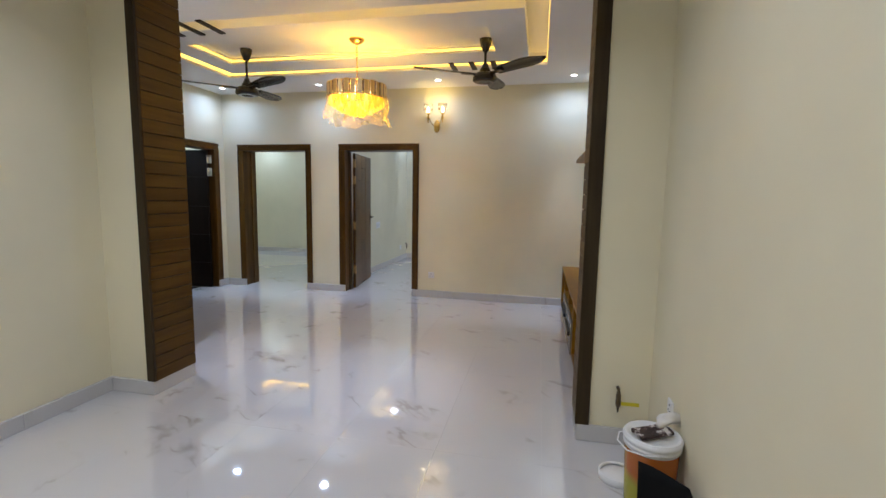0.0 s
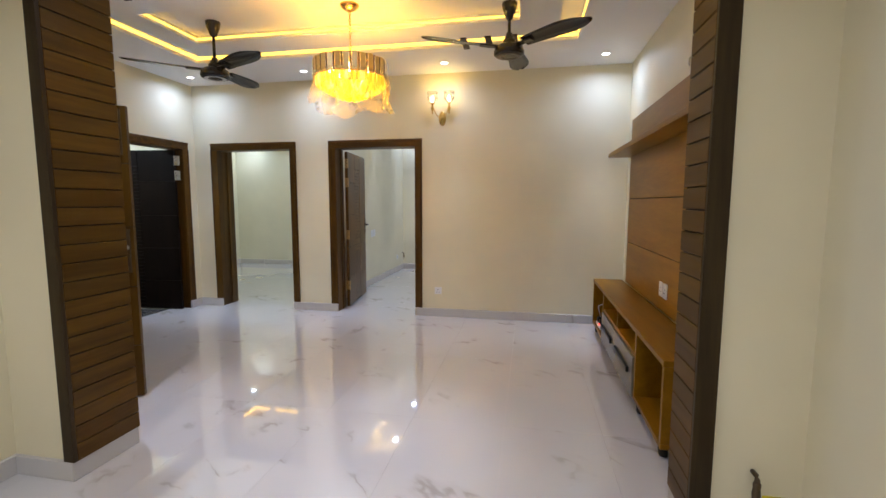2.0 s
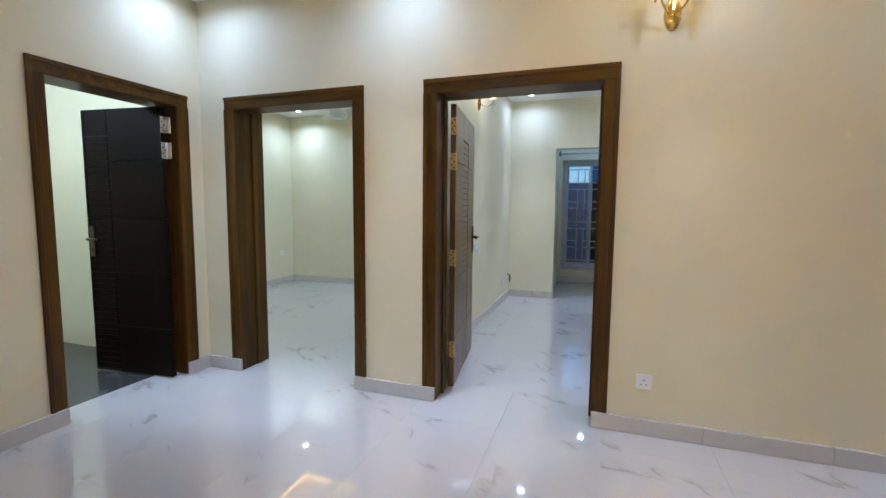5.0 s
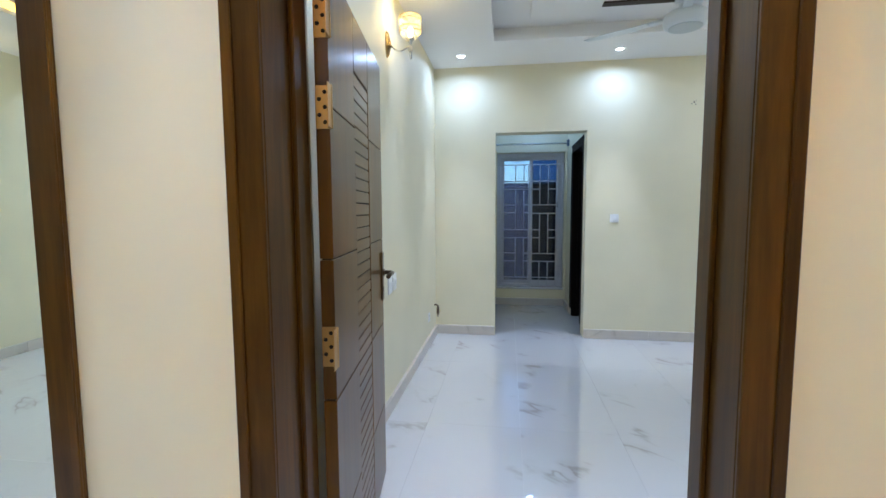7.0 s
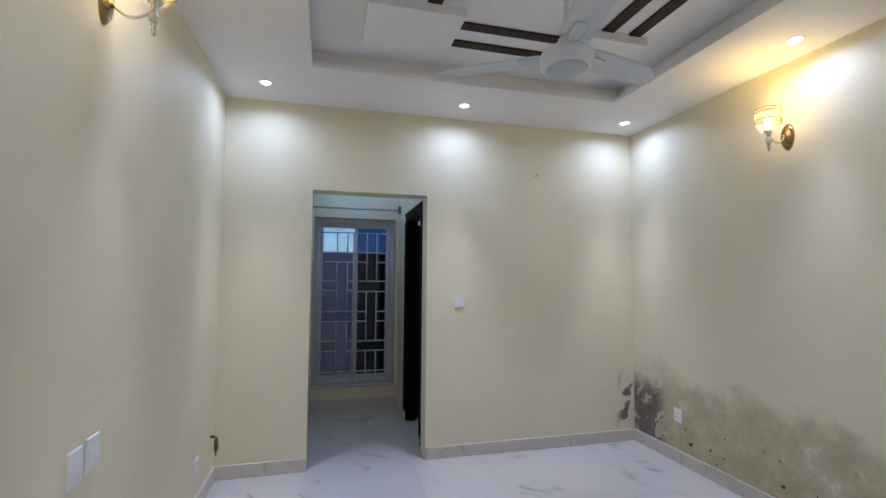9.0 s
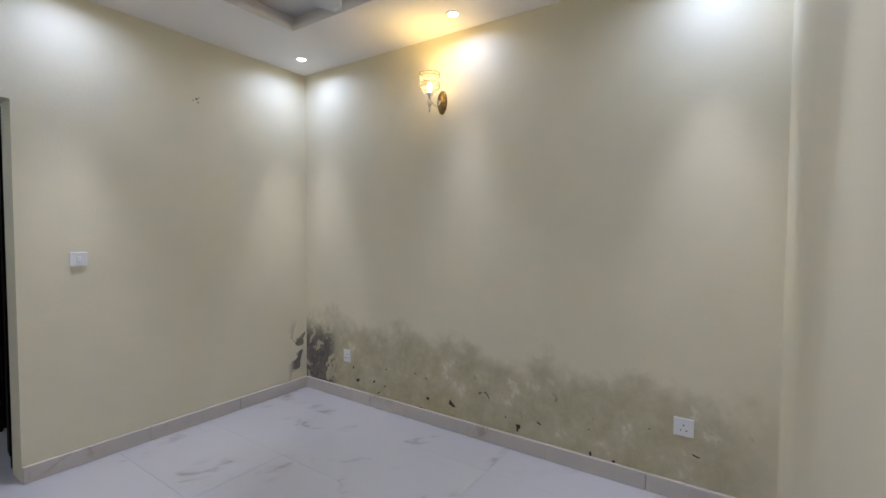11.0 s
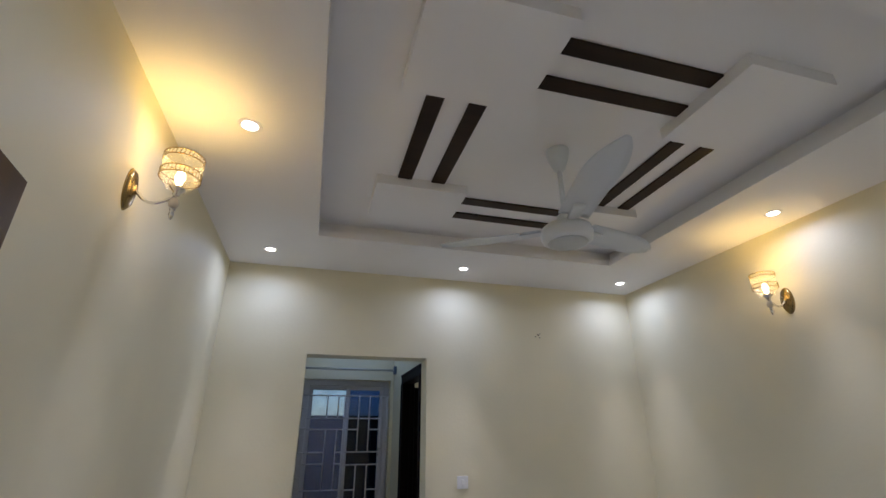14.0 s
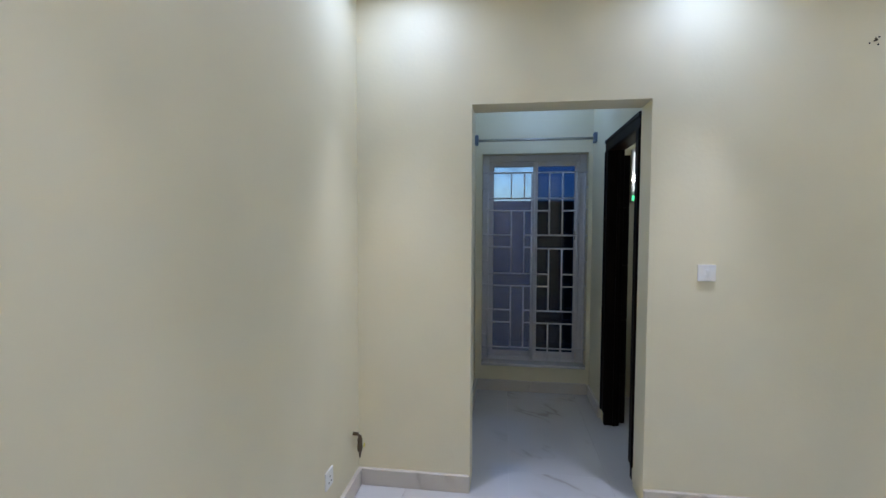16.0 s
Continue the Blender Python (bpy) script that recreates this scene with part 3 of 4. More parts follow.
door_frame("door_3", D3[0], D3[1], 0.235, NY0, HEAD, along_x)
door_frame("door_1", D1[0], D1[1], 0.23, 0.0, HEAD, along_y)


def lever(parent, x, y, z, side, metal, plate_h=0.24, plate=None):
    """Lever handle with back plate on the face at y; side is the outward sign."""
    h = part("handle", soft_box(x - 0.022, x + 0.022, min(y, y + side * 0.009), max(y, y + side * 0.009), z - plate_h * 0.58, z + plate_h * 0.42, 0.003), plate or metal, parent, "metal lever handle with back plate")
    y1 = y + side * 0.05
    part("rose", tube([(x, y + side * 0.008, z), (x, y + side * 0.016, z)], 0.017, 14), metal, h)
    part("lever", tube([(x, y + side * 0.006, z), (x, y1, z), (x - 0.02, y1 + side * 0.006, z), (x - 0.075, y1 + side * 0.004, z + 0.002), (x - 0.12, y1, z - 0.004)], [0.012, 0.010, 0.0105, 0.009, 0.011], 10), metal, h)
    kz = z - plate_h * 0.36
    part("keyhole", soft_box(x - 0.005, x + 0.005, min(y + side * 0.008, y + side * 0.0105), max(y + side * 0.008, y + side * 0.0105), kz - 0.014, kz + 0.014, 0.0015, 1), GROOVE, h)
    return h


def flush_door(name, m, width, height, label, slats=(0.50, 0.72), metal=BRONZE, z0=0.012, lever_z=1.08, skin=None, plate=None, plate_h=0.24):
    """Leaf along local +x from the hinge, faces at y = +-0.02, with routed cross lines and a ladder of slats on both faces."""
    d = thing(name, m, label, "door")
    th, wood, wood_x = 0.020, skin or LEAF, skin or LEAF_X
    rows = [z0, 0.39, 0.82, 1.245, 1.685, height]
    gap = 0.005
    part("core", boxes((0.004, width - 0.004, -th + 0.006, th - 0.006, z0, height)), GROOVE, d)
    s0, s1 = slats
    for a, b in zip(rows, rows[1:]):
        lo, hi = a + (gap / 2 if a > z0 else 0), b - (gap / 2 if b < height else 0)
        part("panel", soft_box(0, s0 - gap / 2, -th, th, lo, hi, 0.0015, 1), wood, d)
        part("panel", soft_box(s1 + gap / 2, width, -th, th, lo, hi, 0.0015, 1), wood, d)
    z, top = z0 + 0.02, 1.88
    part("panel", soft_box(s0 + gap / 2, s1 - gap / 2, -th, th, top + gap, height, 0.0015, 1), wood, d)
    n = round((top - z) / 0.0465)
    step = (top - z) / n
    slat = mesh_of("slat", soft_box(s0 + gap / 2, s1 - gap / 2, -th + 0.0015, th - 0.0015, 0, step - gap, 0.0015, 1), wood_x)
    for k in range(n):
        ob = new("slat", slat)
        ob.parent, ob.location = d, (0, 0, z + k * step)
    for side in (-1, 1):
        lever(d, width - 0.045, side * th, lever_z, side, metal, plate_h, plate)
    return d


def hinge(parent, z, metal=None):
    metal = metal or BRASS
    h = part("hinge", boxes((-0.0035, 0.0, -0.019, 0.019, z - 0.06, z + 0.06)), metal, parent, "worn metal butt hinge")
    part("knuckle", tube([(-0.005, -0.024, z - 0.06), (-0.005, -0.024, z + 0.06)], 0.007, 10), metal, h)
    part("frame_plate", boxes((-0.045, -0.006, -0.028, -0.0255, z - 0.06, z + 0.06)), metal, h)
    screw = lathe([(0.0062, 0.0), (0.0062, 0.0012), (0.003, 0.0016)], 8)
    bmesh.ops.rotate(screw, cent=(0, 0, 0), matrix=Matrix.Rotation(-math.pi / 2, 3, 'Y'), verts=screw.verts)
    data = mesh_of("screw", screw, GROOVE)
    for dz, dy in ((-0.042, -0.008), (-0.022, 0.008), (0.0, -0.008), (0.022, 0.008), (0.042, -0.008)):
        s = new("screw", data)
        s.parent, s.location = h, (-0.0035, dy, z + dz)


leaf3 = flush_door("bedroom_door", pose(-2.150, 6.500, 0, 0, 0, 97.5), 0.965, 2.085, "open dark brown veneer door with routed slats", slats=(0.343, 0.617))
for hz in (0.30, 0.985, 1.68, 1.93):
    hinge(leaf3, hz)
leaf1 = flush_door("washroom_door", pose(-4.25, 5.935, 0, 0, 0, 186), 0.74, 2.08, "open brown wooden washroom door with shade in its colour", skin=SHADED_LEAF)
for hz in (1.76, 1.95):
    hinge(leaf1, hz, STEEL)
main = flush_door("entrance_door", pose(-3.49, 3.09, 0, 0, 0, 25.0), 1.085, 2.075, "ajar brown wooden entrance door with steel lever", slats=(0.45, 0.80), metal=STEEL, lever_z=1.10, skin=ENTRY, plate=BRONZE, plate_h=0.31)
for z, r in ((1.625, 0.013), (1.535, 0.009)):
    v = lathe([(r, 0), (r, 0.006), (r * 0.6, 0.009)], 14)
    bmesh.ops.rotate(v, cent=(0, 0, 0), matrix=Matrix.Rotation(math.pi / 2, 3, 'X'), verts=v.verts)
    bmesh.ops.translate(v, verts=v.verts, vec=(0.93, -0.020, z))
    part("door_viewer", v, WHITE, main)
bolt = part("tower_bolt", soft_box(1.02, 1.055, -0.025, -0.0205, 1.74, 2.05, 0.002, 1), BRONZE, main, "dull bronze tower bolt")
part("bolt_rod", tube([(1.0375, -0.032, 1.73), (1.0375, -0.032, 2.06)], 0.007, 8), BRONZE, bolt)
part("bolt_knob", tube([(1.0375, -0.032, 1.80), (1.0375, -0.055, 1.80)], 0.006, 8), BRONZE, bolt)

# west window with wooden frame
w = tagged(new("window_1"), "dark stained wooden window frame with dim panes", "window", kind="structure")
c = 0.10
for a, b, z0, z1 in ((WIN[0] - c, WIN[0], WIN[2], WIN[3]), (WIN[1], WIN[1] + c, WIN[2], WIN[3]), (WIN[0] - c, WIN[1] + c, WIN[3], WIN[3] + c)):
    part("casing", along_y(a, b, -0.022, 0, z0, z1), WOOD, w)
part("window_frame", along_y(WIN[0], WIN[0] + 0.05, 0.0, 0.16, WIN[2], WIN[3]), WOOD, w)
part("window_frame", along_y(WIN[1] - 0.05, WIN[1], 0.0, 0.16, WIN[2], WIN[3]), WOOD, w)
part("window_frame", along_y(WIN[0] + 0.05, WIN[1] - 0.05, 0.0, 0.16, WIN[3] - 0.05, WIN[3]), WOOD, w)
part("window_frame", along_y(WIN[0] + 0.05, WIN[1] - 0.05, 0.0, 0.16, WIN[2], WIN[2] + 0.04), WOOD, w)
part("mullion", along_y(4.20, 4.25, 0.02, 0.14, WIN[2] + 0.04, WIN[3] - 0.05), WOOD, w)
part("shutter", along_y(WIN[0] + 0.05, WIN[1] - 0.05, 0.15, 0.17, WIN[2], WIN[3]), LEAF, w, "dark closed wooden shutter")
part("sill", along_y(WIN[0] - c - 0.03, WIN[1] + c + 0.03, -0.05, 0.0, WIN[2] - 0.03, WIN[2]), SKIRT, w, "pale stone sill")

# corridor window: sliding frame, panes, fly screen, grille
w = tagged(new("window_2"), "white sliding window with fly screen and welded grille", "window", kind="structure")
X0, X1, Z0, Z1, WY = WN[0], WN[1], WN[2], WN[3], 11.975
XM = -1.30
for a, b, z0, z1 in ((X0, X0 + 0.06, Z0, Z1), (X1 - 0.06, X1, Z0, Z1), (X0 + 0.06, X1 - 0.06, Z1 - 0.06, Z1), (X0 + 0.06, X1 - 0.06, Z0, Z0 + 0.06)):
    part("window_frame", soft_box(a, b, WY, WY + 0.09, z0, z1, 0.004, 1), FRAMEWHITE, w)
for a, b, yy in ((X0 + 0.06, XM + 0.03, WY + 0.045), (XM - 0.02, X1 - 0.06, WY + 0.01)):
    for p, q, z0, z1 in ((a, a + 0.045, Z0 + 0.06, Z1 - 0.06), (b - 0.045, b, Z0 + 0.06, Z1 - 0.06), (a + 0.045, b - 0.045, Z1 - 0.105, Z1 - 0.06), (a + 0.045, b - 0.045, Z0 + 0.06, Z0 + 0.115)):
        part("sash", soft_box(p, q, yy, yy + 0.03, z0, z1, 0.003, 1), FRAMEWHITE, w)
    pane = part("pane", boxes((a + 0.045, b - 0.045, yy + 0.012, yy + 0.017, Z0 + 0.115, Z1 - 0.105)), GLASS if a < -1.5 else TINTED, w)
    pane.visible_shadow = False
part("fly_screen", boxes((X0 + 0.10, XM - 0.01, WY + 0.036, WY + 0.038, Z0 + 0.11, Z1 - 0.10)), MESH, w, "pale lilac fly screen")
part("latch", soft_box(X1 - 0.10, X1 - 0.08, WY - 0.012, WY + 0.01, 1.42, 1.50, 0.003, 1), BLACK, w)
grille = part("grille", bmesh.new(), FRAMEWHITE, w, "white welded steel grille")
GY, gr = 11.895, 0.0075


def bar(x0, x1, z0, z1):
    t = tube([(x0, GY, z0), (x1, GY, z1)], gr, 6)
    part("bar", t, FRAMEWHITE, grille)


gz0, gz1 = 0.294, 2.036
LC, RCOL = (-1.735, -1.521, -1.403, -1.335), (-1.311, -1.176, -1.058, -0.934)
for x in (LC[0], LC[3], RCOL[0], RCOL[3], -0.862):
    bar(x, x, gz0, gz1)
for z in (0.405, gz1):
    bar(X0 + 0.01, X1 - 0.005, z, z)
# right half: tall ladders parted by open bands
for z in (1.80, 1.461, 1.338, 0.756, 0.641):
    bar(RCOL[0], RCOL[3], z, z)
for z in (1.687, 1.10, 0.986):
    bar(RCOL[0], RCOL[1], z, z)
    bar(RCOL[2], RCOL[3], z, z)
for z0, z1 in ((1.461, gz1), (0.756, 1.338), (gz0, 0.641)):
    for x in RCOL[1:3]:
        bar(x, x, z0, z1)
# left half: the same ladders, set half a step lower
for z in (1.80, 1.687, 1.103, 0.987):
    bar(LC[0], LC[3], z, z)
for z in (1.461, 1.349, 0.76, 0.643):
    bar(LC[0], LC[1], z, z)
    bar(LC[2], LC[3], z, z)
for z0, z1 in ((1.80, gz1), (1.103, 1.687), (0.405, 0.987)):
    for x in LC[1:3]:
        bar(x, x, z0, z1)
# anchors into the wall on both sides
for z in (0.52, 0.76, 1.0, 1.22, 1.46, 1.70, 1.90):
    bar(-0.862, X1 + 0.002, z, z)
    bar(X0 - 0.002, LC[0], z, z)
part("sill", soft_box(X0 + 0.002, X1 - 0.002, 11.845, 11.975, Z0 + 0.001, Z0 + 0.028, 0.004, 1), SKIRT, w, "stone sill")

# curtain rod across the corridor
rod = thing("curtain_rod", (-1.325, 11.72, 2.305), "steel curtain rod on plastic brackets across the corridor", "curtain rod")
part("pole", tube([(-0.50, 0, 0), (0.50, 0, 0)], 0.012, 12), STEEL, rod)
for s in (-1, 1):
    part("bracket", soft_box(min(s * 0.495, s * 0.525), max(s * 0.495, s * 0.525), -0.03, 0.03, -0.04, 0.045, 0.004, 1), mat("blue_grey_plastic", (0.12, 0.16, 0.22), 0.4), rod)

# washroom door frame in the corridor
def along_c(u0, u1, v0, v1, z0, z1):
    return soft_box(-0.80 + v0, -0.80 + v1, u0, u1, z0, z1, 0.003, 1)


# frame and leaf take the veneer colour that has shade in it
door_frame("door_4", CD[0], CD[1], 0.11, 0.0, 2.115, along_c, cas=0.09, wood=SHADED_LEAF, wood_x=SHADED_LEAF)
leaf4 = flush_door("corridor_door", pose(-0.662, 11.25, 0, 0, 0, 90), 0.57, 2.08, "open dark brown wooden washroom door in the corridor", slats=(0.20, 0.34), skin=SHADED_LEAF)

lamp = thing("vanity_lamp", (-0.455, 11.84, 1.86), "small white tube lamp with green indicator on the washroom wall", "wall lamp")
part("base", soft_box(-0.022, 0.022, -0.012, 0.03, -0.10, 0.36, 0.003, 1), FRAMEWHITE, lamp)
part("tube", tube([(0, -0.03, 0.0), (0, -0.03, 0.33)], 0.013, 10), glowing("cold_lamp_tube", (0.85, 0.95, 1.0), 0.7), lamp, "lit white tube")
part("globe", lathe([(0.001, -0.03), (0.02, -0.02), (0.027, 0.005), (0.02, 0.027), (0.001, 0.035)], 14, (0, -0.05, 0.10)), DISC, lamp, "lit round bulb")
part("indicator", soft_box(-0.016, 0.016, -0.022, -0.012, -0.085, -0.045, 0.003, 1), glowing("green_indicator", (0.05, 0.9, 0.35), 1.2), lamp, "green indicator")
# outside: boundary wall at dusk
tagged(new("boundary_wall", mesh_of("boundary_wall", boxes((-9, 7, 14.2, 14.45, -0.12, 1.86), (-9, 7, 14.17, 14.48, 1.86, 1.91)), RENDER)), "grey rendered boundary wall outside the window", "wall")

# ---- cladding, skirting, tiles ----
def clad_pier(x_face, sign, y0, y1, edge_w, wall_x):
    """Horizontal planks on the pier's inner face and an upright edge board; sign is the way the planks face."""
    root = tagged(new("pier_cladding"), "horizontal stained wooden planks with dark edge board on a pier", "wall cladding")
    z0, pitch, gap = 0.10, 0.0925, 0.006
    back = x_face - sign * 0.012
    part("backing", boxes((min(back, wall_x), max(back, wall_x), y0 + 0.002, y1, z0, HALL_Z)), GROOVE, root)
    plank = mesh_of("plank", soft_box(min(back, x_face), max(back, x_face), y0 + 0.001, y1 + 0.004, 0, pitch - gap, 0.002, 1), PLANK)
    n = int((HALL_Z - z0) / pitch)
    for k in range(n):
        ob = new("plank", plank)
        ob.parent, ob.location = root, (0, 0, z0 + k * pitch)
    part("edge_board", soft_box(min(x_face, x_face - sign * edge_w), max(x_face, x_face - sign * edge_w), y0 - 0.022, y0, z0, HALL_Z, 0.002, 1), OLIVE, root, "dark olive brown edge board")
    return root


clad_pier(-2.0, 1, 2.622, 2.99, 0.065, -2.03)
clad_pier(0.905, -1, 2.742, 2.995, 0.080, 0.935)


def skirting(name, runs, material, label):
    """Runs of (x0, y0, x1, y1, nx, ny): the wall line and the way out from it; cut into tiles."""
    root = tagged(new(name), label, "skirting", kind="structure")
    h, t = 0.10, 0.024
    for x0, y0, x1, y1, nx, ny in runs:
        length = math.hypot(x1 - x0, y1 - y0)
        n = max(1, round(length / 0.6))
        for k in range(n):
            a, b = k / n, (k + 1) / n
            xa, ya, xb, yb = x0 + (x1 - x0) * a, y0 + (y1 - y0) * a, x0 + (x1 - x0) * b, y0 + (y1 - y0) * b
            e = 0.0008
            xs, ys = sorted((xa, xb)), sorted((ya, yb))
            if nx:
                s = (min(xa, xa + nx * t), max(xa, xa + nx * t), ys[0] + e, ys[1] - e)
            else:
                s = (xs[0] + e, xs[1] - e, min(ya, ya + ny * t), max(ya, ya + ny * t))
            part("skirting_tile", soft_box(*s, 0, h, 0.003, 1), material, root)


skirting("baseboard_hall", [
    (D2[1], NY0, D3[0], NY0, 0, -1), (D3[1], NY0, 1.32, NY0, 0, -1), (-4.21, NY0, D2[0], NY0, 0, -1),
    (-4.21, D1[1], -4.21, NY0 - 0.024, 1, 0), (-4.21, 3.0, -4.21, D1[0], 1, 0),
    (-2.394, -1.6, -2.394, 2.622, 1, 0), (-2.37, 2.622, -2.006, 2.622, 0, -1), (-2.03, 2.598, -2.03, 2.99, 1, 0),
    (0.911, 2.742, 1.32, 2.742, 0, -1), (0.935, 2.718, 0.935, 2.995, -1, 0), (1.32, -1.6, 1.32, 2.718, -1, 0), (1.32, 2.995, 1.32, NY0 - 0.024, -1, 0)],
    SKIRT, "pale grey marble skirting tiles")
skirting("baseboard_bedroom", [
    (-2.43, NY1, -2.43, 10.20, 1, 0), (-2.406, 10.20, OP[0], 10.20, 0, -1), (OP[1], 10.20, 1.196, 10.20, 0, -1), (1.22, NY1, 1.22, 10.20, -1, 0),
    (-1.08, NY1, 1.196, NY1, 0, 1), (-1.85, 10.39, -1.85, 11.87, 1, 0), (-1.826, 11.87, -0.824, 11.87, 0, -1), (-0.80, 11.35, -0.80, 11.846, -1, 0),
    (-6.40, NY1, -6.40, 10.20, 1, 0), (-6.376, 10.20, -2.66, 10.20, 0, -1)],
    SKIRT_CREAM, "cream marble skirting tiles with worn edges")


def lay_tiles(x0, x1, y0, y1, material, ox, oy, w, d):
    i0, i1 = math.floor((x0 - ox) / w), math.ceil((x1 - ox) / w)
    j0, j1 = math.floor((y0 - oy) / d), math.ceil((y1 - oy) / d)
    shared = {}
    for i in range(i0, i1):
        for j in range(j0, j1):
            a, b = max(x0, ox + i * w), min(x1, ox + (i + 1) * w)
            c, e = max(y0, oy + j * d), min(y1, oy + (j + 1) * d)
            if b - a < 0.01 or e - c < 0.01:
                continue
            key = (round(b - a, 4), round(e - c, 4))
            if key not in shared:
                g = 0.0005
                bm = boxes((g, key[0] - g, g, key[1] - g, -0.006, 0))
                shared[key] = mesh_of("tile", bm, material)
            ob = new("tile", shared[key])
            ob.parent, ob.location = floor, (a, c, 0)


lay_tiles(-4.44, 1.32, -1.6, 6.60, TILE, 0.11, 0.0, 0.6, 1.2)
lay_tiles(-2.66, 1.22, 6.60, 11.87, TILE, 0.26, 0.85, 0.6, 1.2)
lay_tiles(-6.40, -2.66, 6.60, 10.20, TILE, 0.11, 0.1, 0.6, 1.2)
lay_tiles(-6.40, -4.44, 4.1, 6.245, DARK_TILE, 0.0, 0.1, 0.6, 0.6)


# ---- lamps and fans ----
def downlight(x, y, z, group):
    d = thing("downlight", (x, y, z), "small round white recessed downlight, lit", "downlight", group)
    part("ring", lathe([(0.036, 0.0), (0.036, -0.004), (0.047, -0.005), (0.052, -0.002), (0.052, 0.0)], 24, closed=False), WHITE, d)
    part("lens", lathe([(0.036, -0.003), (0.02, -0.0035), (0.001, -0.0036)], 20), DISC, d)
    return d


first = downlight(*HALL_SPOTS[0], HALL_Z, "downlights in the hall ceiling")
# takes in the added, unseen foyer fittings and front hall pair
for p in HALL_SPOTS[1:] + FOYER_SPOTS:
    copy_thing(first, pose(*p, HALL_Z))
first = downlight(*ROOM_SPOTS[0], ROOM_Z, "downlights in the bedroom ceilings")
for p in ROOM_SPOTS[1:] + ROOM2_SPOTS:
    copy_thing(first, pose(*p, ROOM_Z))


def blade_mesh(r0, r1, w0, w1, tilt, curl, material, tip=0.5):
    """A fan blade along +x with rounded tip, twist and slight camber."""
    bm = bmesh.new()
    n, rows = 14, []
    for i in range(n + 1):
        f = i / n
        x = r0 + (r1 - r0) * f
        w = (w0 + (w1 - w0) * min(1, f * 1.6)) * (1 - max(0, (f - (1 - tip)) / tip) ** 3 * 0.8)
        t = radians(tilt * (1 - 0.45 * f))
        sweep = curl * f * f
        rows.append([bm.verts.new((x, sweep + w * k * math.cos(t), w * k * math.sin(t) + 0.010 * (1 - 4 * k * k))) for k in (-0.5, -0.25, 0, 0.25, 0.5)])
    for a, b in zip(rows, rows[1:]):
        for k in range(4):
            bm.faces.new((a[k], a[k + 1], b[k + 1], b[k])).smooth = True
    bmesh.ops.recalc_face_normals(bm, faces=bm.faces[:])
    bmesh.ops.solidify(bm, geom=bm.faces[:], thickness=0.004)
    return mesh_of("blade", bm, material)


def ceiling_fan(m, drop, label, body, arms, turn, trim, chunky, radius=0.70):
    """m: at the hub's middle; drop: height of the ceiling over it."""
    f = thing("ceiling_fan", m, label, "ceiling fan")
    part("canopy", lathe([(0.012, drop - 0.13), (0.028, drop - 0.12), (0.055, drop - 0.05), (0.062, drop - 0.012), (0.062, drop)], 24), body, f)
    part("down_rod", tube([(0, 0, 0.10), (0, 0, drop - 0.10)], 0.013, 12), body, f)
    if chunky:
        part("collar", lathe([(0.055, 0.045), (0.052, 0.075), (0.040, 0.085), (0.038, 0.10), (0.028, 0.11), (0.026, 0.13), (0.014, 0.14)], 24), body, f)
        part("motor", lathe([(0.04, -0.050), (0.104, -0.048), (0.118, -0.038), (0.122, -0.034), (0.122, -0.006), (0.117, 0.0), (0.112, 0.020), (0.090, 0.036), (0.05, 0.05)], 32), body, f)
        part("badge_ring", lathe([(0.060, -0.0515), (0.072, -0.054), (0.084, -0.054), (0.094, -0.0505)], 28, closed=False), trim, f, "silver ring under the motor")
    else:
        part("motor", lathe([(0.02, -0.060), (0.105, -0.058), (0.122, -0.045), (0.128, -0.01), (0.120, 0.02), (0.09, 0.04), (0.04, 0.055)], 36), body, f)
        part("cap", lathe([(0.02, -0.064), (0.088, -0.063), (0.098, -0.058)], 32), trim, f, "pale grey disc under the motor")
        part("collar", lathe([(0.045, 0.05), (0.04, 0.09), (0.02, 0.11)], 20), body, f)
    data = blade_mesh(0.15, radius, 0.115, 0.18, -14, 0.05, arms, 0.42) if chunky else blade_mesh(0.13, radius, 0.145, 0.165, -13, 0.04, arms)
    lift, cone = (0.026, -1.5) if chunky else (0.022, -3)
    plate = mesh_of("blade_iron", soft_box(0.07, 0.24, -0.028, 0.028, -0.008, 0.006, 0.004, 1), body)
    for k in range(3):
        b = new("blade", data)
        b.parent = f
        b.matrix_basis = pose(0, 0, lift, 0, cone, turn + 120 * k)
        a = new("blade_iron", plate)
        a.parent = f
        a.matrix_basis = pose(0, 0, lift - 0.004, 0, cone, turn + 120 * k)
    return f


ceiling_fan(pose(-2.565, 4.56, 2.575), 3.015 - 2.575, "black three-blade ceiling fan on a short rod", FANBLACK, FANBLACK, -30, STEEL, True, 0.71)
ceiling_fan(pose(0.05, 4.66, 2.65), 3.015 - 2.65, "black three-blade ceiling fan with bronze blade undersides", FANBLACK, FANBLACK, -40, BRONZE, True, 0.72)
ceiling_fan(pose(-0.55, 8.325, 2.565), 3.045 - 2.565, "white three-blade ceiling fan with broad blades", FANWHITE, FANWHITE, -105, mat("pale_grey_enamel", (0.55, 0.58, 0.58), 0.35), False, 0.70)
ceiling_fan(pose(-4.6, 8.9, 2.62), 3.05 - 2.62, "white three-blade ceiling fan in the second bedroom", FANWHITE, FANWHITE, 20, FANWHITE, False, 0.66)


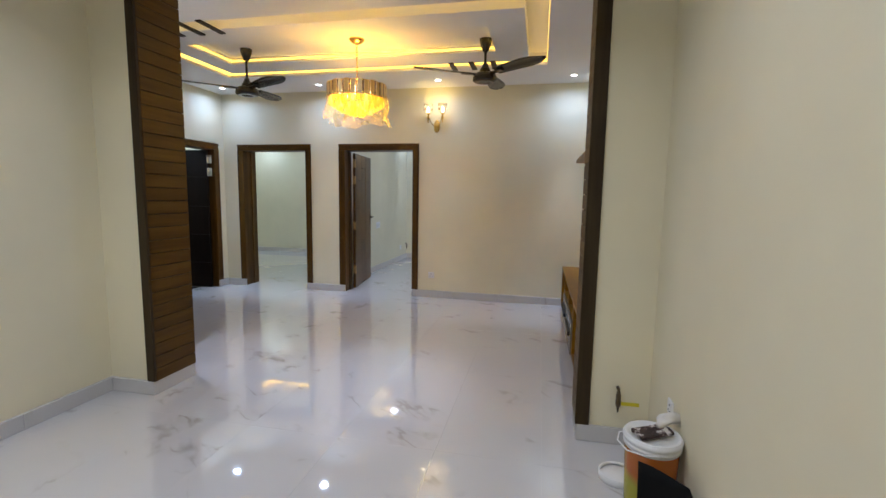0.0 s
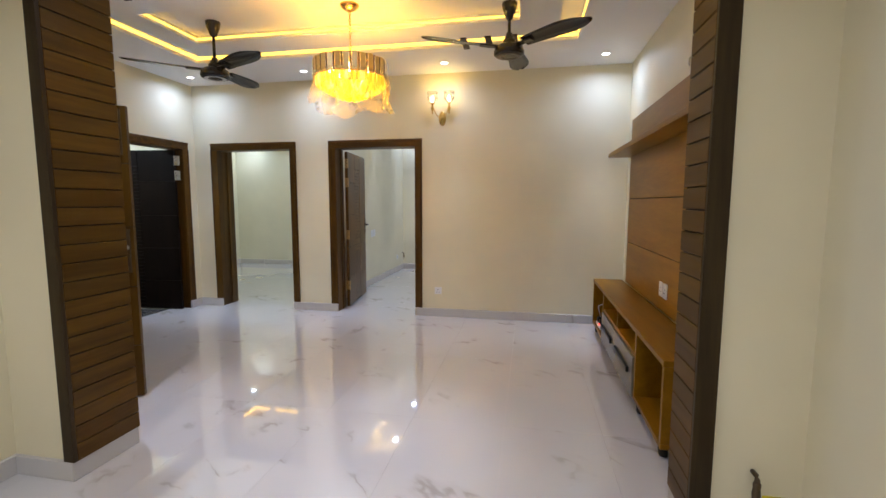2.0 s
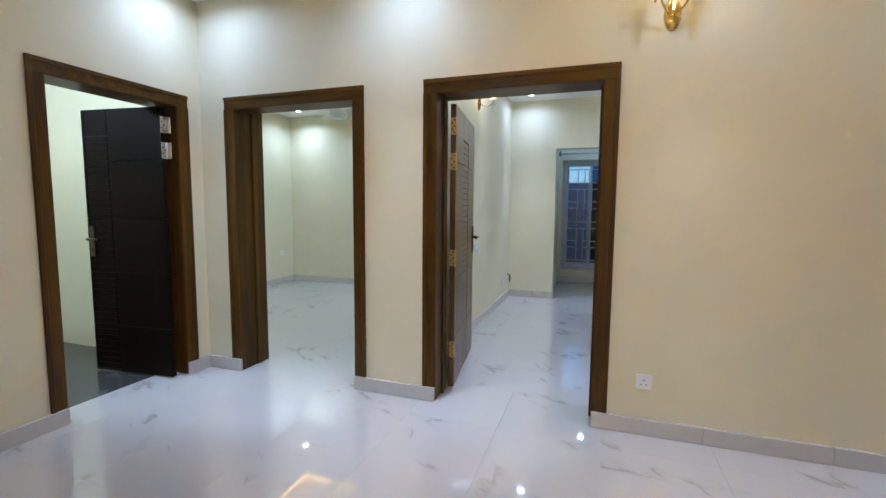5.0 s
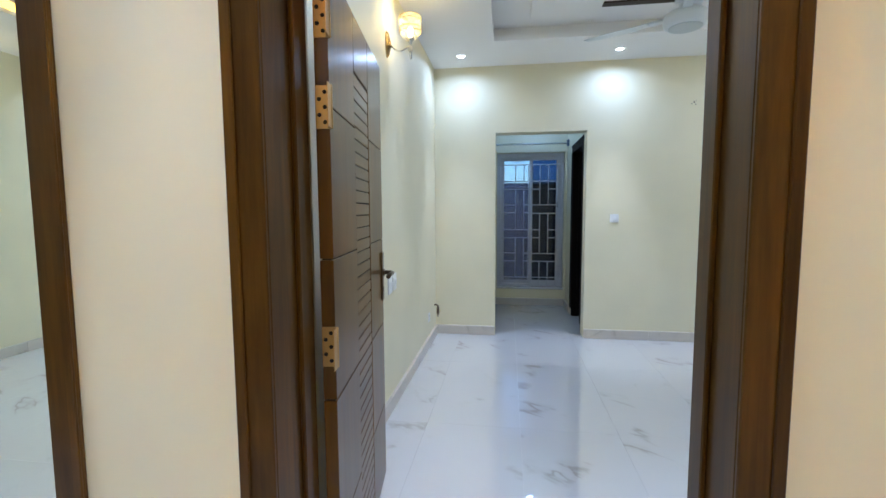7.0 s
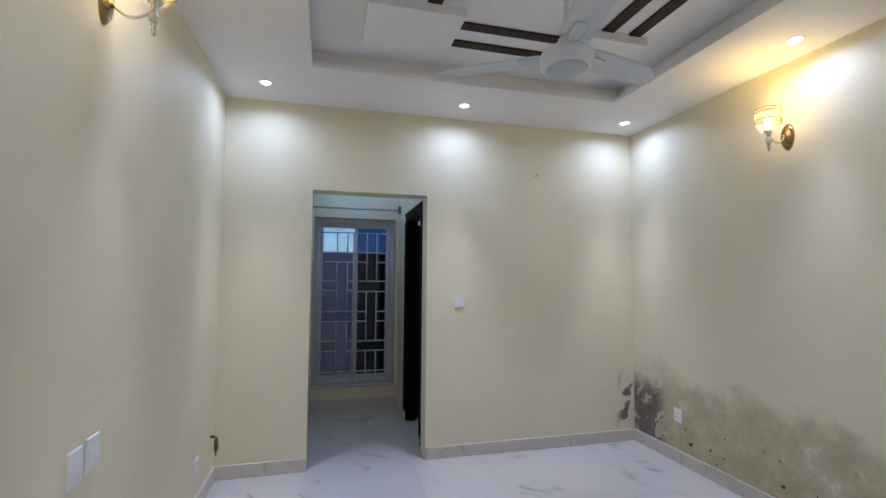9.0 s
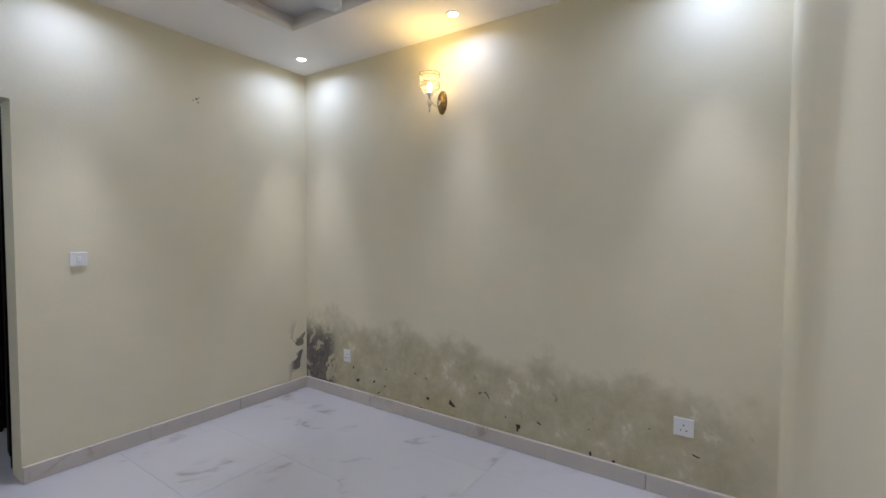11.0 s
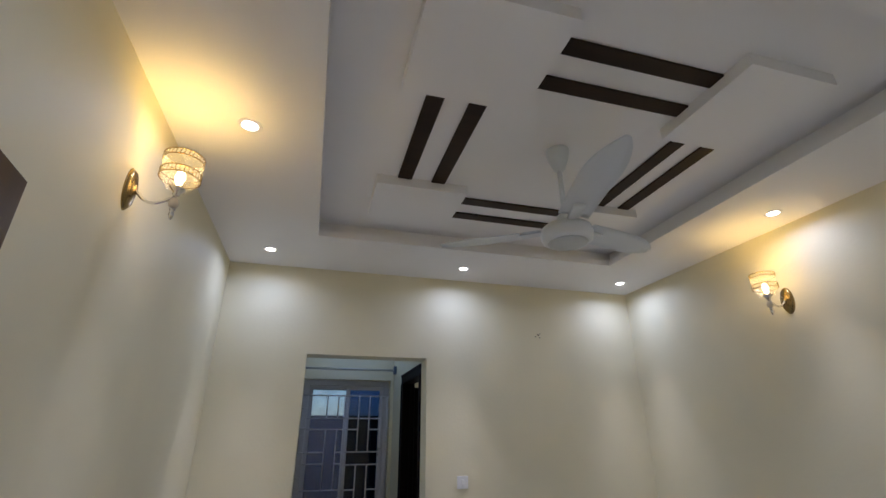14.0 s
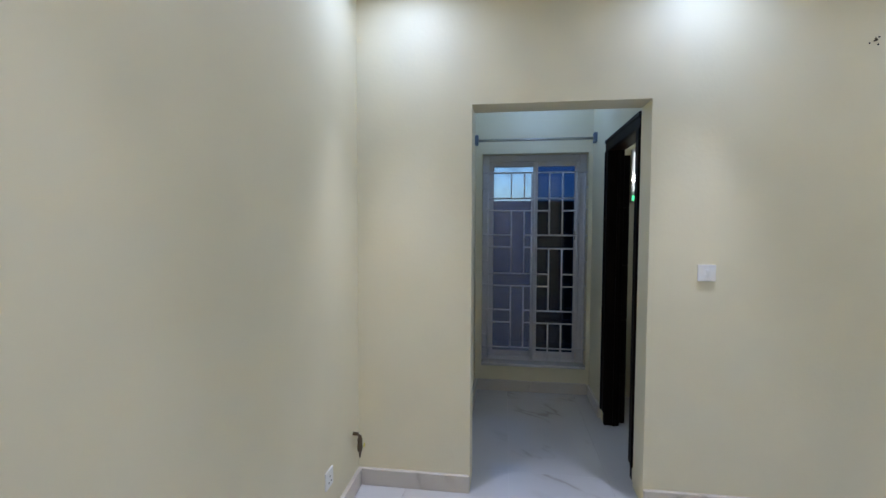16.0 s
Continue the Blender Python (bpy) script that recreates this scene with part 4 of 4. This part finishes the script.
def chandelier(m, top):
    c = thing("chandelier", m, "gold drum chandelier with amber crystals in plastic wrap, lit", "chandelier")
    part("ceiling_rose", lathe([(0.018, top - 0.05), (0.05, top - 0.035), (0.075, top - 0.012), (0.078, top)], 28), GOLD, c)
    chain = bmesh.new()
    n = 14
    for k in range(n):
        z = 0.10 + (top - 0.15) * (k + 0.5) / n
        loop = [(0.009 * math.cos(a) * (k % 2), 0.009 * math.cos(a) * ((k + 1) % 2), z + 0.017 * math.sin(a)) for a in [2 * math.pi * q / 10 for q in range(11)]]
        tube(loop, 0.0028, 6, chain)
    part("chain", chain, GOLD, c)
    frame_ring = bmesh.new()
    for z in (0.064, -0.064):
        tube([(0.285 * math.cos(a), 0.285 * math.sin(a), z) for a in [2 * math.pi * q / 40 for q in range(41)]], 0.006, 6, frame_ring)
    for q in range(4):
        a = math.pi * q / 2
        tube([(0, 0, 0.10), (0.285 * math.cos(a), 0.285 * math.sin(a), 0.064)], 0.005, 6, frame_ring)
    part("ring_frame", frame_ring, GOLD, c)
    strip = mesh_of("band_strip", soft_box(-0.0215, 0.0215, -0.004, 0.004, -0.068, 0.068, 0.003, 1), BANDGOLD)
    beads = bmesh.new()
    tube([(0.003 * math.cos(1.9 * q), 0.003 * math.sin(1.9 * q), -0.062 + 0.0031 * q) for q in range(41)], 0.0065, 6, beads)
    twist = mesh_of("twisted_bar", beads, BRONZE)
    for k in range(29):
        a = 2 * math.pi * k / 29
        s = new("twisted_bar", twist)
        s.parent, s.location = c, (0.296 * math.cos(a + 0.108), 0.296 * math.sin(a + 0.108), 0)
        s = new("band_strip", strip)
        s.parent, s.matrix_basis = c, pose(0.298 * math.cos(a), 0.298 * math.sin(a), 0.003 * (-1) ** k, 0, 0, math.degrees(a) + 90)
    # crystals carry their own glow in place of light from the bulbs
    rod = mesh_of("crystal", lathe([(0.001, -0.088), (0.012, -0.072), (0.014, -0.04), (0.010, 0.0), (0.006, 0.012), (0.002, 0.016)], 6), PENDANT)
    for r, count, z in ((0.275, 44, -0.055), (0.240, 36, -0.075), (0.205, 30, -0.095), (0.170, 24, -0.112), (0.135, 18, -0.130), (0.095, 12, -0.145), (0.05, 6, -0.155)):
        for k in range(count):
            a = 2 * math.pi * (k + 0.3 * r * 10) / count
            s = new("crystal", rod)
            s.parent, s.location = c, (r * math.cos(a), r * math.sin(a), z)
    for k in range(5):
        a = 2 * math.pi * k / 5
        part("bulb", lathe([(0.004, -0.03), (0.016, -0.01), (0.018, 0.01), (0.010, 0.035), (0.004, 0.04)], 12, (0.16 * math.cos(a), 0.16 * math.sin(a), -0.02)), FILAMENT, c)
    # crumpled protective wrap hanging round the drum
    bm, rows, n = bmesh.new(), [], 96
    for i in range(15):
        f = i / 14
        row = []
        for k in range(n):
            a = 2 * math.pi * k / n
            drop = 0.255 + 0.030 * math.sin(3 * a + 0.6) + 0.016 * math.sin(7 * a)
            z = -0.045 - f * drop
            q = Vector((2.4 * math.cos(a), 2.4 * math.sin(a), f * 2.2))
            r = 0.312 + (0.01 + 0.04 * f) * (noise.noise(q) + 0.5 * noise.noise(q * 2.7)) + 0.012 * f * math.sin(23 * a + 2 * math.sin(5 * a))
            row.append(bm.verts.new((r * math.cos(a), r * math.sin(a), z)))
        rows.append(row)
    for a, b in zip(rows, rows[1:]):
        for k in range(n):
            bm.faces.new((a[k], a[(k + 1) % n], b[(k + 1) % n], b[k])).smooth = True
    part("plastic_wrap", bm, WRAP, c, "crumpled milky protective plastic wrap")


chandelier(pose(-1.232, 4.46, 2.498), 3.015 - 2.498)


def glass_cup(parent, x, y, z, metal, r=0.046, h=0.105):
    """Cut-glass cup with ribs, bulb and metal holder; z is its foot."""
    part("cup_holder", lathe([(0.006, -0.035), (0.014, -0.028), (0.012, -0.018), (0.026, -0.006), (0.030, 0.002)], 20, (x, y, z)), metal, parent)
    bm, n = bmesh.new(), 36
    rows = []
    for f in [k / 10 for k in range(11)]:
        rr = r * (0.62 + 0.38 * min(1, f * 2.6))
        rows.append([bm.verts.new((x + (rr + (0.0045 if k % 2 else 0)) * math.cos(2 * math.pi * k / n), y + (rr + (0.0045 if k % 2 else 0)) * math.sin(2 * math.pi * k / n), z + h * f)) for k in range(n)])
    for a, b in zip(rows, rows[1:]):
        for k in range(n):
            bm.faces.new((a[k], a[(k + 1) % n], b[(k + 1) % n], b[k]))
    bmesh.ops.recalc_face_normals(bm, faces=bm.faces[:])
    bmesh.ops.solidify(bm, geom=bm.faces[:], thickness=0.003)
    cup = part("glass_cup", bm, CRYSTAL, parent, "ribbed cut-glass cup")
    ro, count = r + 0.005, 30
    for z0, z1 in ((0.30, 0.50), (0.84, 1.0)):
        crown = bmesh.new()
        for f in (z0, z1):
            tube([(x + ro * math.cos(a), y + ro * math.sin(a), z + h * f) for a in [2 * math.pi * q / 32 for q in range(33)]], 0.0024, 6, crown)
        for q in range(count):
            a, e = 2 * math.pi * q / count, 2 * math.pi * (q + (0.5 if z0 > 0.5 else 0.0)) / count
            tube([(x + ro * math.cos(a), y + ro * math.sin(a), z + h * z0), (x + ro * math.cos(e), y + ro * math.sin(e), z + h * z1)], 0.0016, 5, crown)
        part("cup_crown", crown, AGED, cup, "pierced gold band round the cup")
    part("bulb", lathe([(0.008, 0.002), (0.011, 0.02), (0.019, 0.05), (0.014, 0.07), (0.003, 0.08)], 14, (x, y, z)), FILAMENT, parent)


def sconce(m, label, metal, arms, r=0.055, h=0.12):
    """Built against the plane y = 0, reaching out to -y."""
    s = thing("wall_sconce", m, label, "wall light")
    p = lathe([(0.001, 0.030), (0.010, 0.028), (0.014, 0.020), (0.022, 0.022), (0.028, 0.014), (0.036, 0.015), (0.041, 0.006), (0.044, 0.0)], 28)
    bmesh.ops.rotate(p, cent=(0, 0, 0), matrix=Matrix.Rotation(math.pi / 2, 3, 'X'), verts=p.verts)
    bmesh.ops.scale(p, verts=p.verts, vec=(1, 1, 2.0))
    part("back_plate", p, AGED if metal is CHROME else metal, s, "stepped oval back plate")
    for dx, out, up in arms:
        pts = []
        for k in range(13):
            f = k / 12
            pts.append((dx * f, -0.015 - (out - 0.015) * f, 0.01 + (up - 0.01) * f - 0.055 * math.sin(math.pi * f) * (1 - 0.3 * f)))
        part("arm", tube(pts, 0.006, 8), metal, s)
        part("finial", lathe([(0.001, -0.098), (0.007, -0.090), (0.010, -0.074), (0.007, -0.062), (0.012, -0.054), (0.008, -0.046)], 16, (dx, -out, up)), metal, s)
        part("bead", lathe([(0.006, -0.047), (0.016, -0.040), (0.0185, -0.026), (0.015, -0.012), (0.006, -0.004)], 18, (dx, -out, up)), CERAMIC if metal is CHROME else metal, s, "pale bead under the cup")
        glass_cup(s, dx, -out, up + 0.035, metal, r, h)
    return s


sconce(pose(-0.805, 6.245, 2.42), "gold two-arm wall light with glass cups, lit", GOLD, ((-0.10, 0.105, 0.13), (0.10, 0.105, 0.13)))
sconce(pose(-2.43, 8.25, 2.485, 0, 0, 90), "silver wall light with one cut-glass cup, lit", CHROME, ((0.0, 0.16, -0.01),), 0.067, 0.14)
sconce(pose(1.22, 8.645, 2.43, 0, 0, -90), "silver wall light with one cut-glass cup, lit", CHROME, ((0.0, 0.16, -0.01),), 0.067, 0.14)
sconce(pose(-6.40, 8.51, 2.55, 0, 0, 90), "bronze wall light with one glass cup, lit", BRONZE, ((0.0, 0.16, 0.03),), 0.07, 0.15)


# ---- switches, sockets, valves, hooks ----
def wall_plate(m, label, category, kind, w=0.088, h=0.088):
    """Faceplate on the plane y = 0, facing -y."""
    p = thing(category.replace(" ", "_"), m, label, category)
    part("plate", soft_box(-w / 2, w / 2, -0.010, 0.0, -h / 2, h / 2, 0.003, 2), WHITE, p)
    if kind == "socket":
        for x, z, a in ((0, 0.012, 0.008), (-0.014, -0.016, 0.007), (0.014, -0.016, 0.007)):
            part("pin_hole", boxes((x - 0.003, x + 0.003, -0.0112, -0.0095, z - a / 2, z + a / 2)), BLACK, p)
    elif kind == "switch":
        part("rocker", soft_box(-0.010, 0.010, -0.0145, -0.009, -0.018, 0.018, 0.002, 1), WHITE, p)
    elif kind == "switches":
        for k in range(4):
            x = -0.027 + 0.018 * k
            part("rocker", soft_box(x - 0.007, x + 0.007, -0.0145, -0.009, -0.018, 0.018, 0.002, 1), WHITE, p)
    return p


NORTH, WEST, EAST = 0, 90, -90
wall_plate(pose(-0.855, 6.245, 0.325, 0, 0, NORTH), "white wall socket above the skirting", "wall socket", "socket")
wall_plate(pose(-0.521, 10.20, 1.296, 0, 0, NORTH), "white single switch plate on cream wall", "light switch", "switch")
wall_plate(pose(-2.43, 8.22, 0.877, 0, 0, WEST), "white switch plate with red marks on cream wall", "light switch", "switches", 0.09, 0.12)
wall_plate(pose(-2.43, 8.335, 0.885, 0, 0, WEST), "white switch plate beside another on cream wall", "light switch", "switches", 0.09, 0.12)
wall_plate(pose(-2.43, 9.731, 0.291, 0, 0, WEST), "white wall socket near the floor", "wall socket", "socket")
wall_plate(pose(1.22, 9.647, 0.381, 0, 0, EAST), "white wall socket in the damp stained wall", "wall socket", "socket", 0.08, 0.11)
wall_plate(pose(1.22, 7.018, 0.41, 0, 0, EAST), "white wall socket in the damp stained wall", "wall socket", "socket", 0.10, 0.10)
wall_plate(pose(-6.40, 9.89, 0.52, 0, 0, WEST), "white wall socket in the second bedroom", "wall socket", "socket")
wall_plate(pose(1.32, 2.33, 0.440, 0, 0, EAST), "white wall socket above the paint bucket", "wall socket", "socket", 0.075, 0.075)
for y in (4.515, 4.405):
    wall_plate(pose(1.258, y, 0.757, 0, 0, EAST), "white socket plate on the wooden media panel", "wall socket", "socket", 0.08, 0.112)

YELLOW = mat("yellow_plastic", (0.72, 0.60, 0.03), 0.4)


def gas_valve(m, tag_dir):
    g = thing("gas_valve", m, "small brass gas valve with yellow tag on cream wall", "gas valve")
    part("pipe", tube([(0, 0.0, 0.05), (0, -0.03, 0.05), (0, -0.04, 0.04), (0, -0.04, -0.02)], 0.010, 10), BRONZE, g)
    part("body", lathe([(0.008, -0.055), (0.014, -0.045), (0.016, -0.02), (0.013, 0.0), (0.015, 0.02), (0.009, 0.03)], 12, (0, -0.04, 0)), BRONZE, g)
    part("nozzle", tube([(0, -0.04, -0.05), (0, -0.04, -0.085)], [0.008, 0.005], 10), BRONZE, g)
    part("tag", soft_box(min(0.012, 0.012 + tag_dir * 0.10), max(0.012, 0.012 + tag_dir * 0.10), -0.060, -0.057, -0.035, -0.013, 0.001, 1), YELLOW, g, "yellow plastic tag")


gas_valve(pose(1.14, 2.742, 0.30), 1)
gas_valve(pose(-2.43, 10.10, 0.295, 0, 0, 90), 0.2)
k = thing("wall_hook", pose(0.22, 10.20, 2.46), "tiny grey wall hook and hole", "hook")
part("nail", tube([(0, 0.0, 0), (0.002, -0.012, -0.002), (-0.008, -0.016, 0.006)], 0.0045, 6), BRONZE, k)
for dx, dz in ((-0.022, -0.012), (0.020, 0.016), (0.016, -0.020)):
    part("screw_hole", tube([(dx, 0.001, dz), (dx, -0.0015, dz)], 0.0045, 8), GROOVE, k)
k = thing("wall_hook", pose(1.32, 4.30, 2.39, 0, 0, -90), "small steel hook with wire above the media panel", "hook")
part("nail", tube([(0, 0, 0.03), (0, -0.02, 0.02), (0.004, -0.024, -0.02), (0, -0.016, -0.03)], 0.006, 6), STEEL, k)


# ---- media wall ----
panel = thing("media_wall", (1.258, 3.40, 0.589), "honey-brown veneer media wall with a narrow shelf", "media wall")
L = 2.415
for z0, z1 in ((0.0, 0.418), (0.424, 0.868), (0.874, 1.31), (1.356, 1.672)):
    part("board", soft_box(0.0, 0.062, 0, L, z0, z1, 0.002, 1), TEAK, panel)
part("seam", boxes((0.006, 0.06, 0.004, L - 0.004, 0.0, 1.31)), GROOVE, panel)
part("shelf", soft_box(-0.19, 0.061, -0.02, L + 0.19, 1.312, 1.354, 0.003, 1), TEAK, panel, "thin veneer shelf")

con = thing("media_console", (0.962, 3.33, 0.0), "low honey-brown veneer console with grey drawers", "media console")
CL, CW, CT, CB = 2.65, 0.295, 0.582, 0.085
part("top", soft_box(-0.004, CW, 0, CL, CT - 0.034, CT, 0.003, 1), TEAK, con)
part("base_board", soft_box(0, CW, 0, CL, CB, CB + 0.03, 0.003, 1), TEAK, con)
# dark wood here puts the bays' deep shade into the back's colour
part("back", boxes((CW - 0.012, CW, 0.03, CL - 0.03, CB + 0.03, CT - 0.034)), WALNUT, con, "back board, darkened for the shade in the bays")
for y in (0.0, 0.62, 1.965, CL - 0.034):
    part("upright", soft_box(0, CW - 0.012, y, y + 0.034, CB + 0.03, CT - 0.034, 0.002, 1), TEAK, con)
part("middle_shelf", soft_box(0.004, CW - 0.012, 0.654, 1.965, 0.375, 0.40, 0.002, 1), TEAK, con)
part("divider", soft_box(0.004, CW - 0.012, 1.29, 1.315, 0.40, CT - 0.034, 0.002, 1), TEAK, con)
for y0, y1 in ((0.66, 1.305), (1.313, 1.96)):
    dr = part("drawer", soft_box(-0.014, 0.006, y0, y1, CB + 0.006, 0.372, 0.003, 1), GREYFRONT, con, "glossy grey drawer front")
    ym = 0.5 * (y0 + y1)
    part("drawer_handle", soft_box(-0.034, -0.014, ym - 0.24, ym + 0.24, 0.235, 0.275, 0.004, 1), BLACK, dr, "long black drawer pull")
foot = mesh_of("foot", lathe([(0.020, 0.0), (0.026, 0.02), (0.030, CB)], 14), BLACK)
for x in (0.045, CW - 0.045):
    for y in (0.10, 0.62, 1.35, 1.97, CL - 0.08):
        f = new("foot", foot)
        f.parent, f.location = con, (x, y, 0)

strip = thing("extension_board", pose(1.012, 5.70, 0.115), "small white extension board with red light in the console", "power strip")
part("case", soft_box(-0.035, 0.035, -0.12, 0.12, 0, 0.035, 0.005), WHITE, strip)
part("plug", soft_box(-0.02, 0.02, -0.03, 0.02, 0.035, 0.075, 0.005), BLACK, strip)
part("adapter", soft_box(-0.03, 0.02, 0.04, 0.10, 0.035, 0.09, 0.006), BLACK, strip)
part("indicator", soft_box(-0.033, -0.025, -0.06, -0.045, 0.035, 0.05, 0.002, 1), REDLED, strip)
part("cable", tube([(0.0, 0.07, 0.09), (-0.02, 0.10, 0.20), (0.0, 0.0, 0.24), (0.05, -0.14, 0.27), (0.09, -0.18, 0.24)], 0.004, 8), WHITE, strip, "white cable")


# ---- paint bucket corner ----
LABEL = mat("orange_paper_label", (0.46, 0.13, 0.03), 0.22)
SACK = mat("matt_black_plastic", (0.006, 0.006, 0.006), 0.75, spec=0.15)


def label_paper():
    nt, b = nodes(LABEL)
    v = coords(nt)
    sep = nt.nodes.new("ShaderNodeSeparateXYZ")
    nt.links.new(v, sep.inputs[0])
    c = mix(nt, band(nt, sep.outputs["Y"], -0.035, -0.02), (0.46, 0.13, 0.02), (0.42, 0.23, 0.06))
    c = mix(nt, band(nt, maths(nt, 'ADD', sep.outputs["Z"], maths(nt, 'MULTIPLY', sep.outputs["X"], 0.4)), 0.20, 0.13), c, (0.36, 0.34, 0.03))
    nt.links.new(c, b.inputs["Base Color"])


label_paper()
BK = thing("paint_bucket", (1.192, 2.13, 0.0), "white paint bucket with orange label, lid smeared", "paint bucket")
part("body", lathe([(0.098, 0.0), (0.102, 0.01), (0.116, 0.36), (0.116, 0.372)], 40), WHITE, BK)
part("label", lathe([(0.1035, 0.02), (0.1165, 0.335)], 40, closed=False), LABEL, BK, "orange and yellow paper label")
part("rim", lathe([(0.116, 0.345), (0.124, 0.348), (0.124, 0.362), (0.118, 0.366), (0.126, 0.370), (0.128, 0.385), (0.122, 0.392)], 40, closed=False), WHITE, BK)
lid = part("lid", lathe([(0.122, 0.388), (0.120, 0.398), (0.108, 0.398), (0.104, 0.388), (0.02, 0.390), (0.001, 0.390)], 40), WHITE, BK, "white lid with dried paint")
part("bail", tube([(0.0, 0.126, 0.355), (-0.06, 0.135, 0.33), (-0.125, 0.10, 0.335), (-0.15, 0.0, 0.345), (-0.125, -0.09, 0.35), (-0.06, -0.125, 0.352), (0.0, -0.126, 0.355)], 0.0035, 6), WHITE, BK, "thin white handle")
br = thing("scraper", pose(1.192, 2.12, 0.410, 0, -6, 20), "dark paint-caked scraper lying on the bucket lid", "scraper")
bm = soft_box(-0.085, 0.075, -0.045, 0.040, -0.006, 0.010, 0.005)
bmesh.ops.subdivide_edges(bm, edges=bm.edges[:], cuts=2)
for v in bm.verts:
    v.co += 0.006 * Vector((noise.noise(v.co * 40), noise.noise(v.co * 40 + Vector((5, 0, 0))), 0.5 * noise.noise(v.co * 40 + Vector((0, 7, 0)))))
def caked(name):
    m = mat(name, (0.045, 0.028, 0.025), 0.7)
    nt, b = nodes(m)
    v = coords(nt, (1, 1, 1))
    c = ramp(nt, noise_tex(nt, v, 28, 5, 0.65), [(0.50, (0.035, 0.020, 0.018)), (0.57, (0.09, 0.05, 0.04)), (0.60, (0.66, 0.62, 0.58))])
    nt.links.new(c, b.inputs["Base Color"])
    bump(nt, b, noise_tex(nt, v, 60, 4), 0.5, 0.01)
    return m


part("blade", bm, caked("dried_dark_paint"), br)
rag = tube([(0.03 + 0.014 * q, 0.012 + 0.028 * math.sin(0.22 * q), 0.012 + 0.018 * math.sin(0.31 * q)) for q in range(11)], [0.008 + 0.020 * math.sin(math.pi * (q + 0.6) / 11.2) for q in range(11)], 16)
for vert in rag.verts:
    vert.co += 0.016 * Vector((noise.noise(vert.co * 45), noise.noise(vert.co * 45 + Vector((7, 0, 0))), noise.noise(vert.co * 45 + Vector((0, 9, 0)))))
part("rag", rag, mat("paint_rag", (0.74, 0.71, 0.67), 0.9), br, "paint smeared rag")
# a crumpled plastic bag, simplified to the shape of a round lid
ld = thing("bucket_lid", (1.10, 2.38, 0.0), "crumpled white plastic bag on the floor, shaped as a lid", "lid")
part("rim", lathe([(0.092, 0.0), (0.096, 0.005), (0.096, 0.035), (0.088, 0.04), (0.083, 0.03)], 36, closed=False), WHITE, ld)
part("disc", lathe([(0.091, 0.012), (0.08, 0.022), (0.001, 0.024)], 36), WHITE, ld)
# black sheet of a folded bag in front of the bucket
sh = thing("black_sheet", (1.08, 1.90, 0.0), "black folded plastic sheet leaning on the wall", "plastic sheet")
bm, rows = bmesh.new(), []
for i in range(9):
    row = []
    for j in range(9):
        f, q = i / 8, j / 8
        row.append(bm.verts.new((0.005 + 0.23 * f, -0.10 * f + 0.05 * (q - 1) + 0.012 * math.sin(6 * f), q * (0.385 - 0.05 * f - 0.22 * max(0, f - 0.82) / 0.18))))
    rows.append(row)
for a, b in zip(rows, rows[1:]):
    for j in range(8):
        bm.faces.new((a[j], a[j + 1], b[j + 1], b[j])).smooth = True
bmesh.ops.recalc_face_normals(bm, faces=bm.faces[:])
bmesh.ops.solidify(bm, geom=bm.faces[:], thickness=0.004)
part("sheet", bm, SACK, sh)

# washroom beyond the corridor: basin seen through the door gap
bs = thing("wash_basin", (-0.25, 11.55, 0.0), "white ceramic pedestal wash basin", "wash basin")
part("bowl", lathe([(0.08, 0.70), (0.17, 0.76), (0.22, 0.83), (0.225, 0.86), (0.20, 0.86), (0.16, 0.80), (0.02, 0.76)], 28), WHITE, bs)
part("pedestal", lathe([(0.12, 0.0), (0.09, 0.10), (0.075, 0.40), (0.09, 0.72)], 20), WHITE, bs)
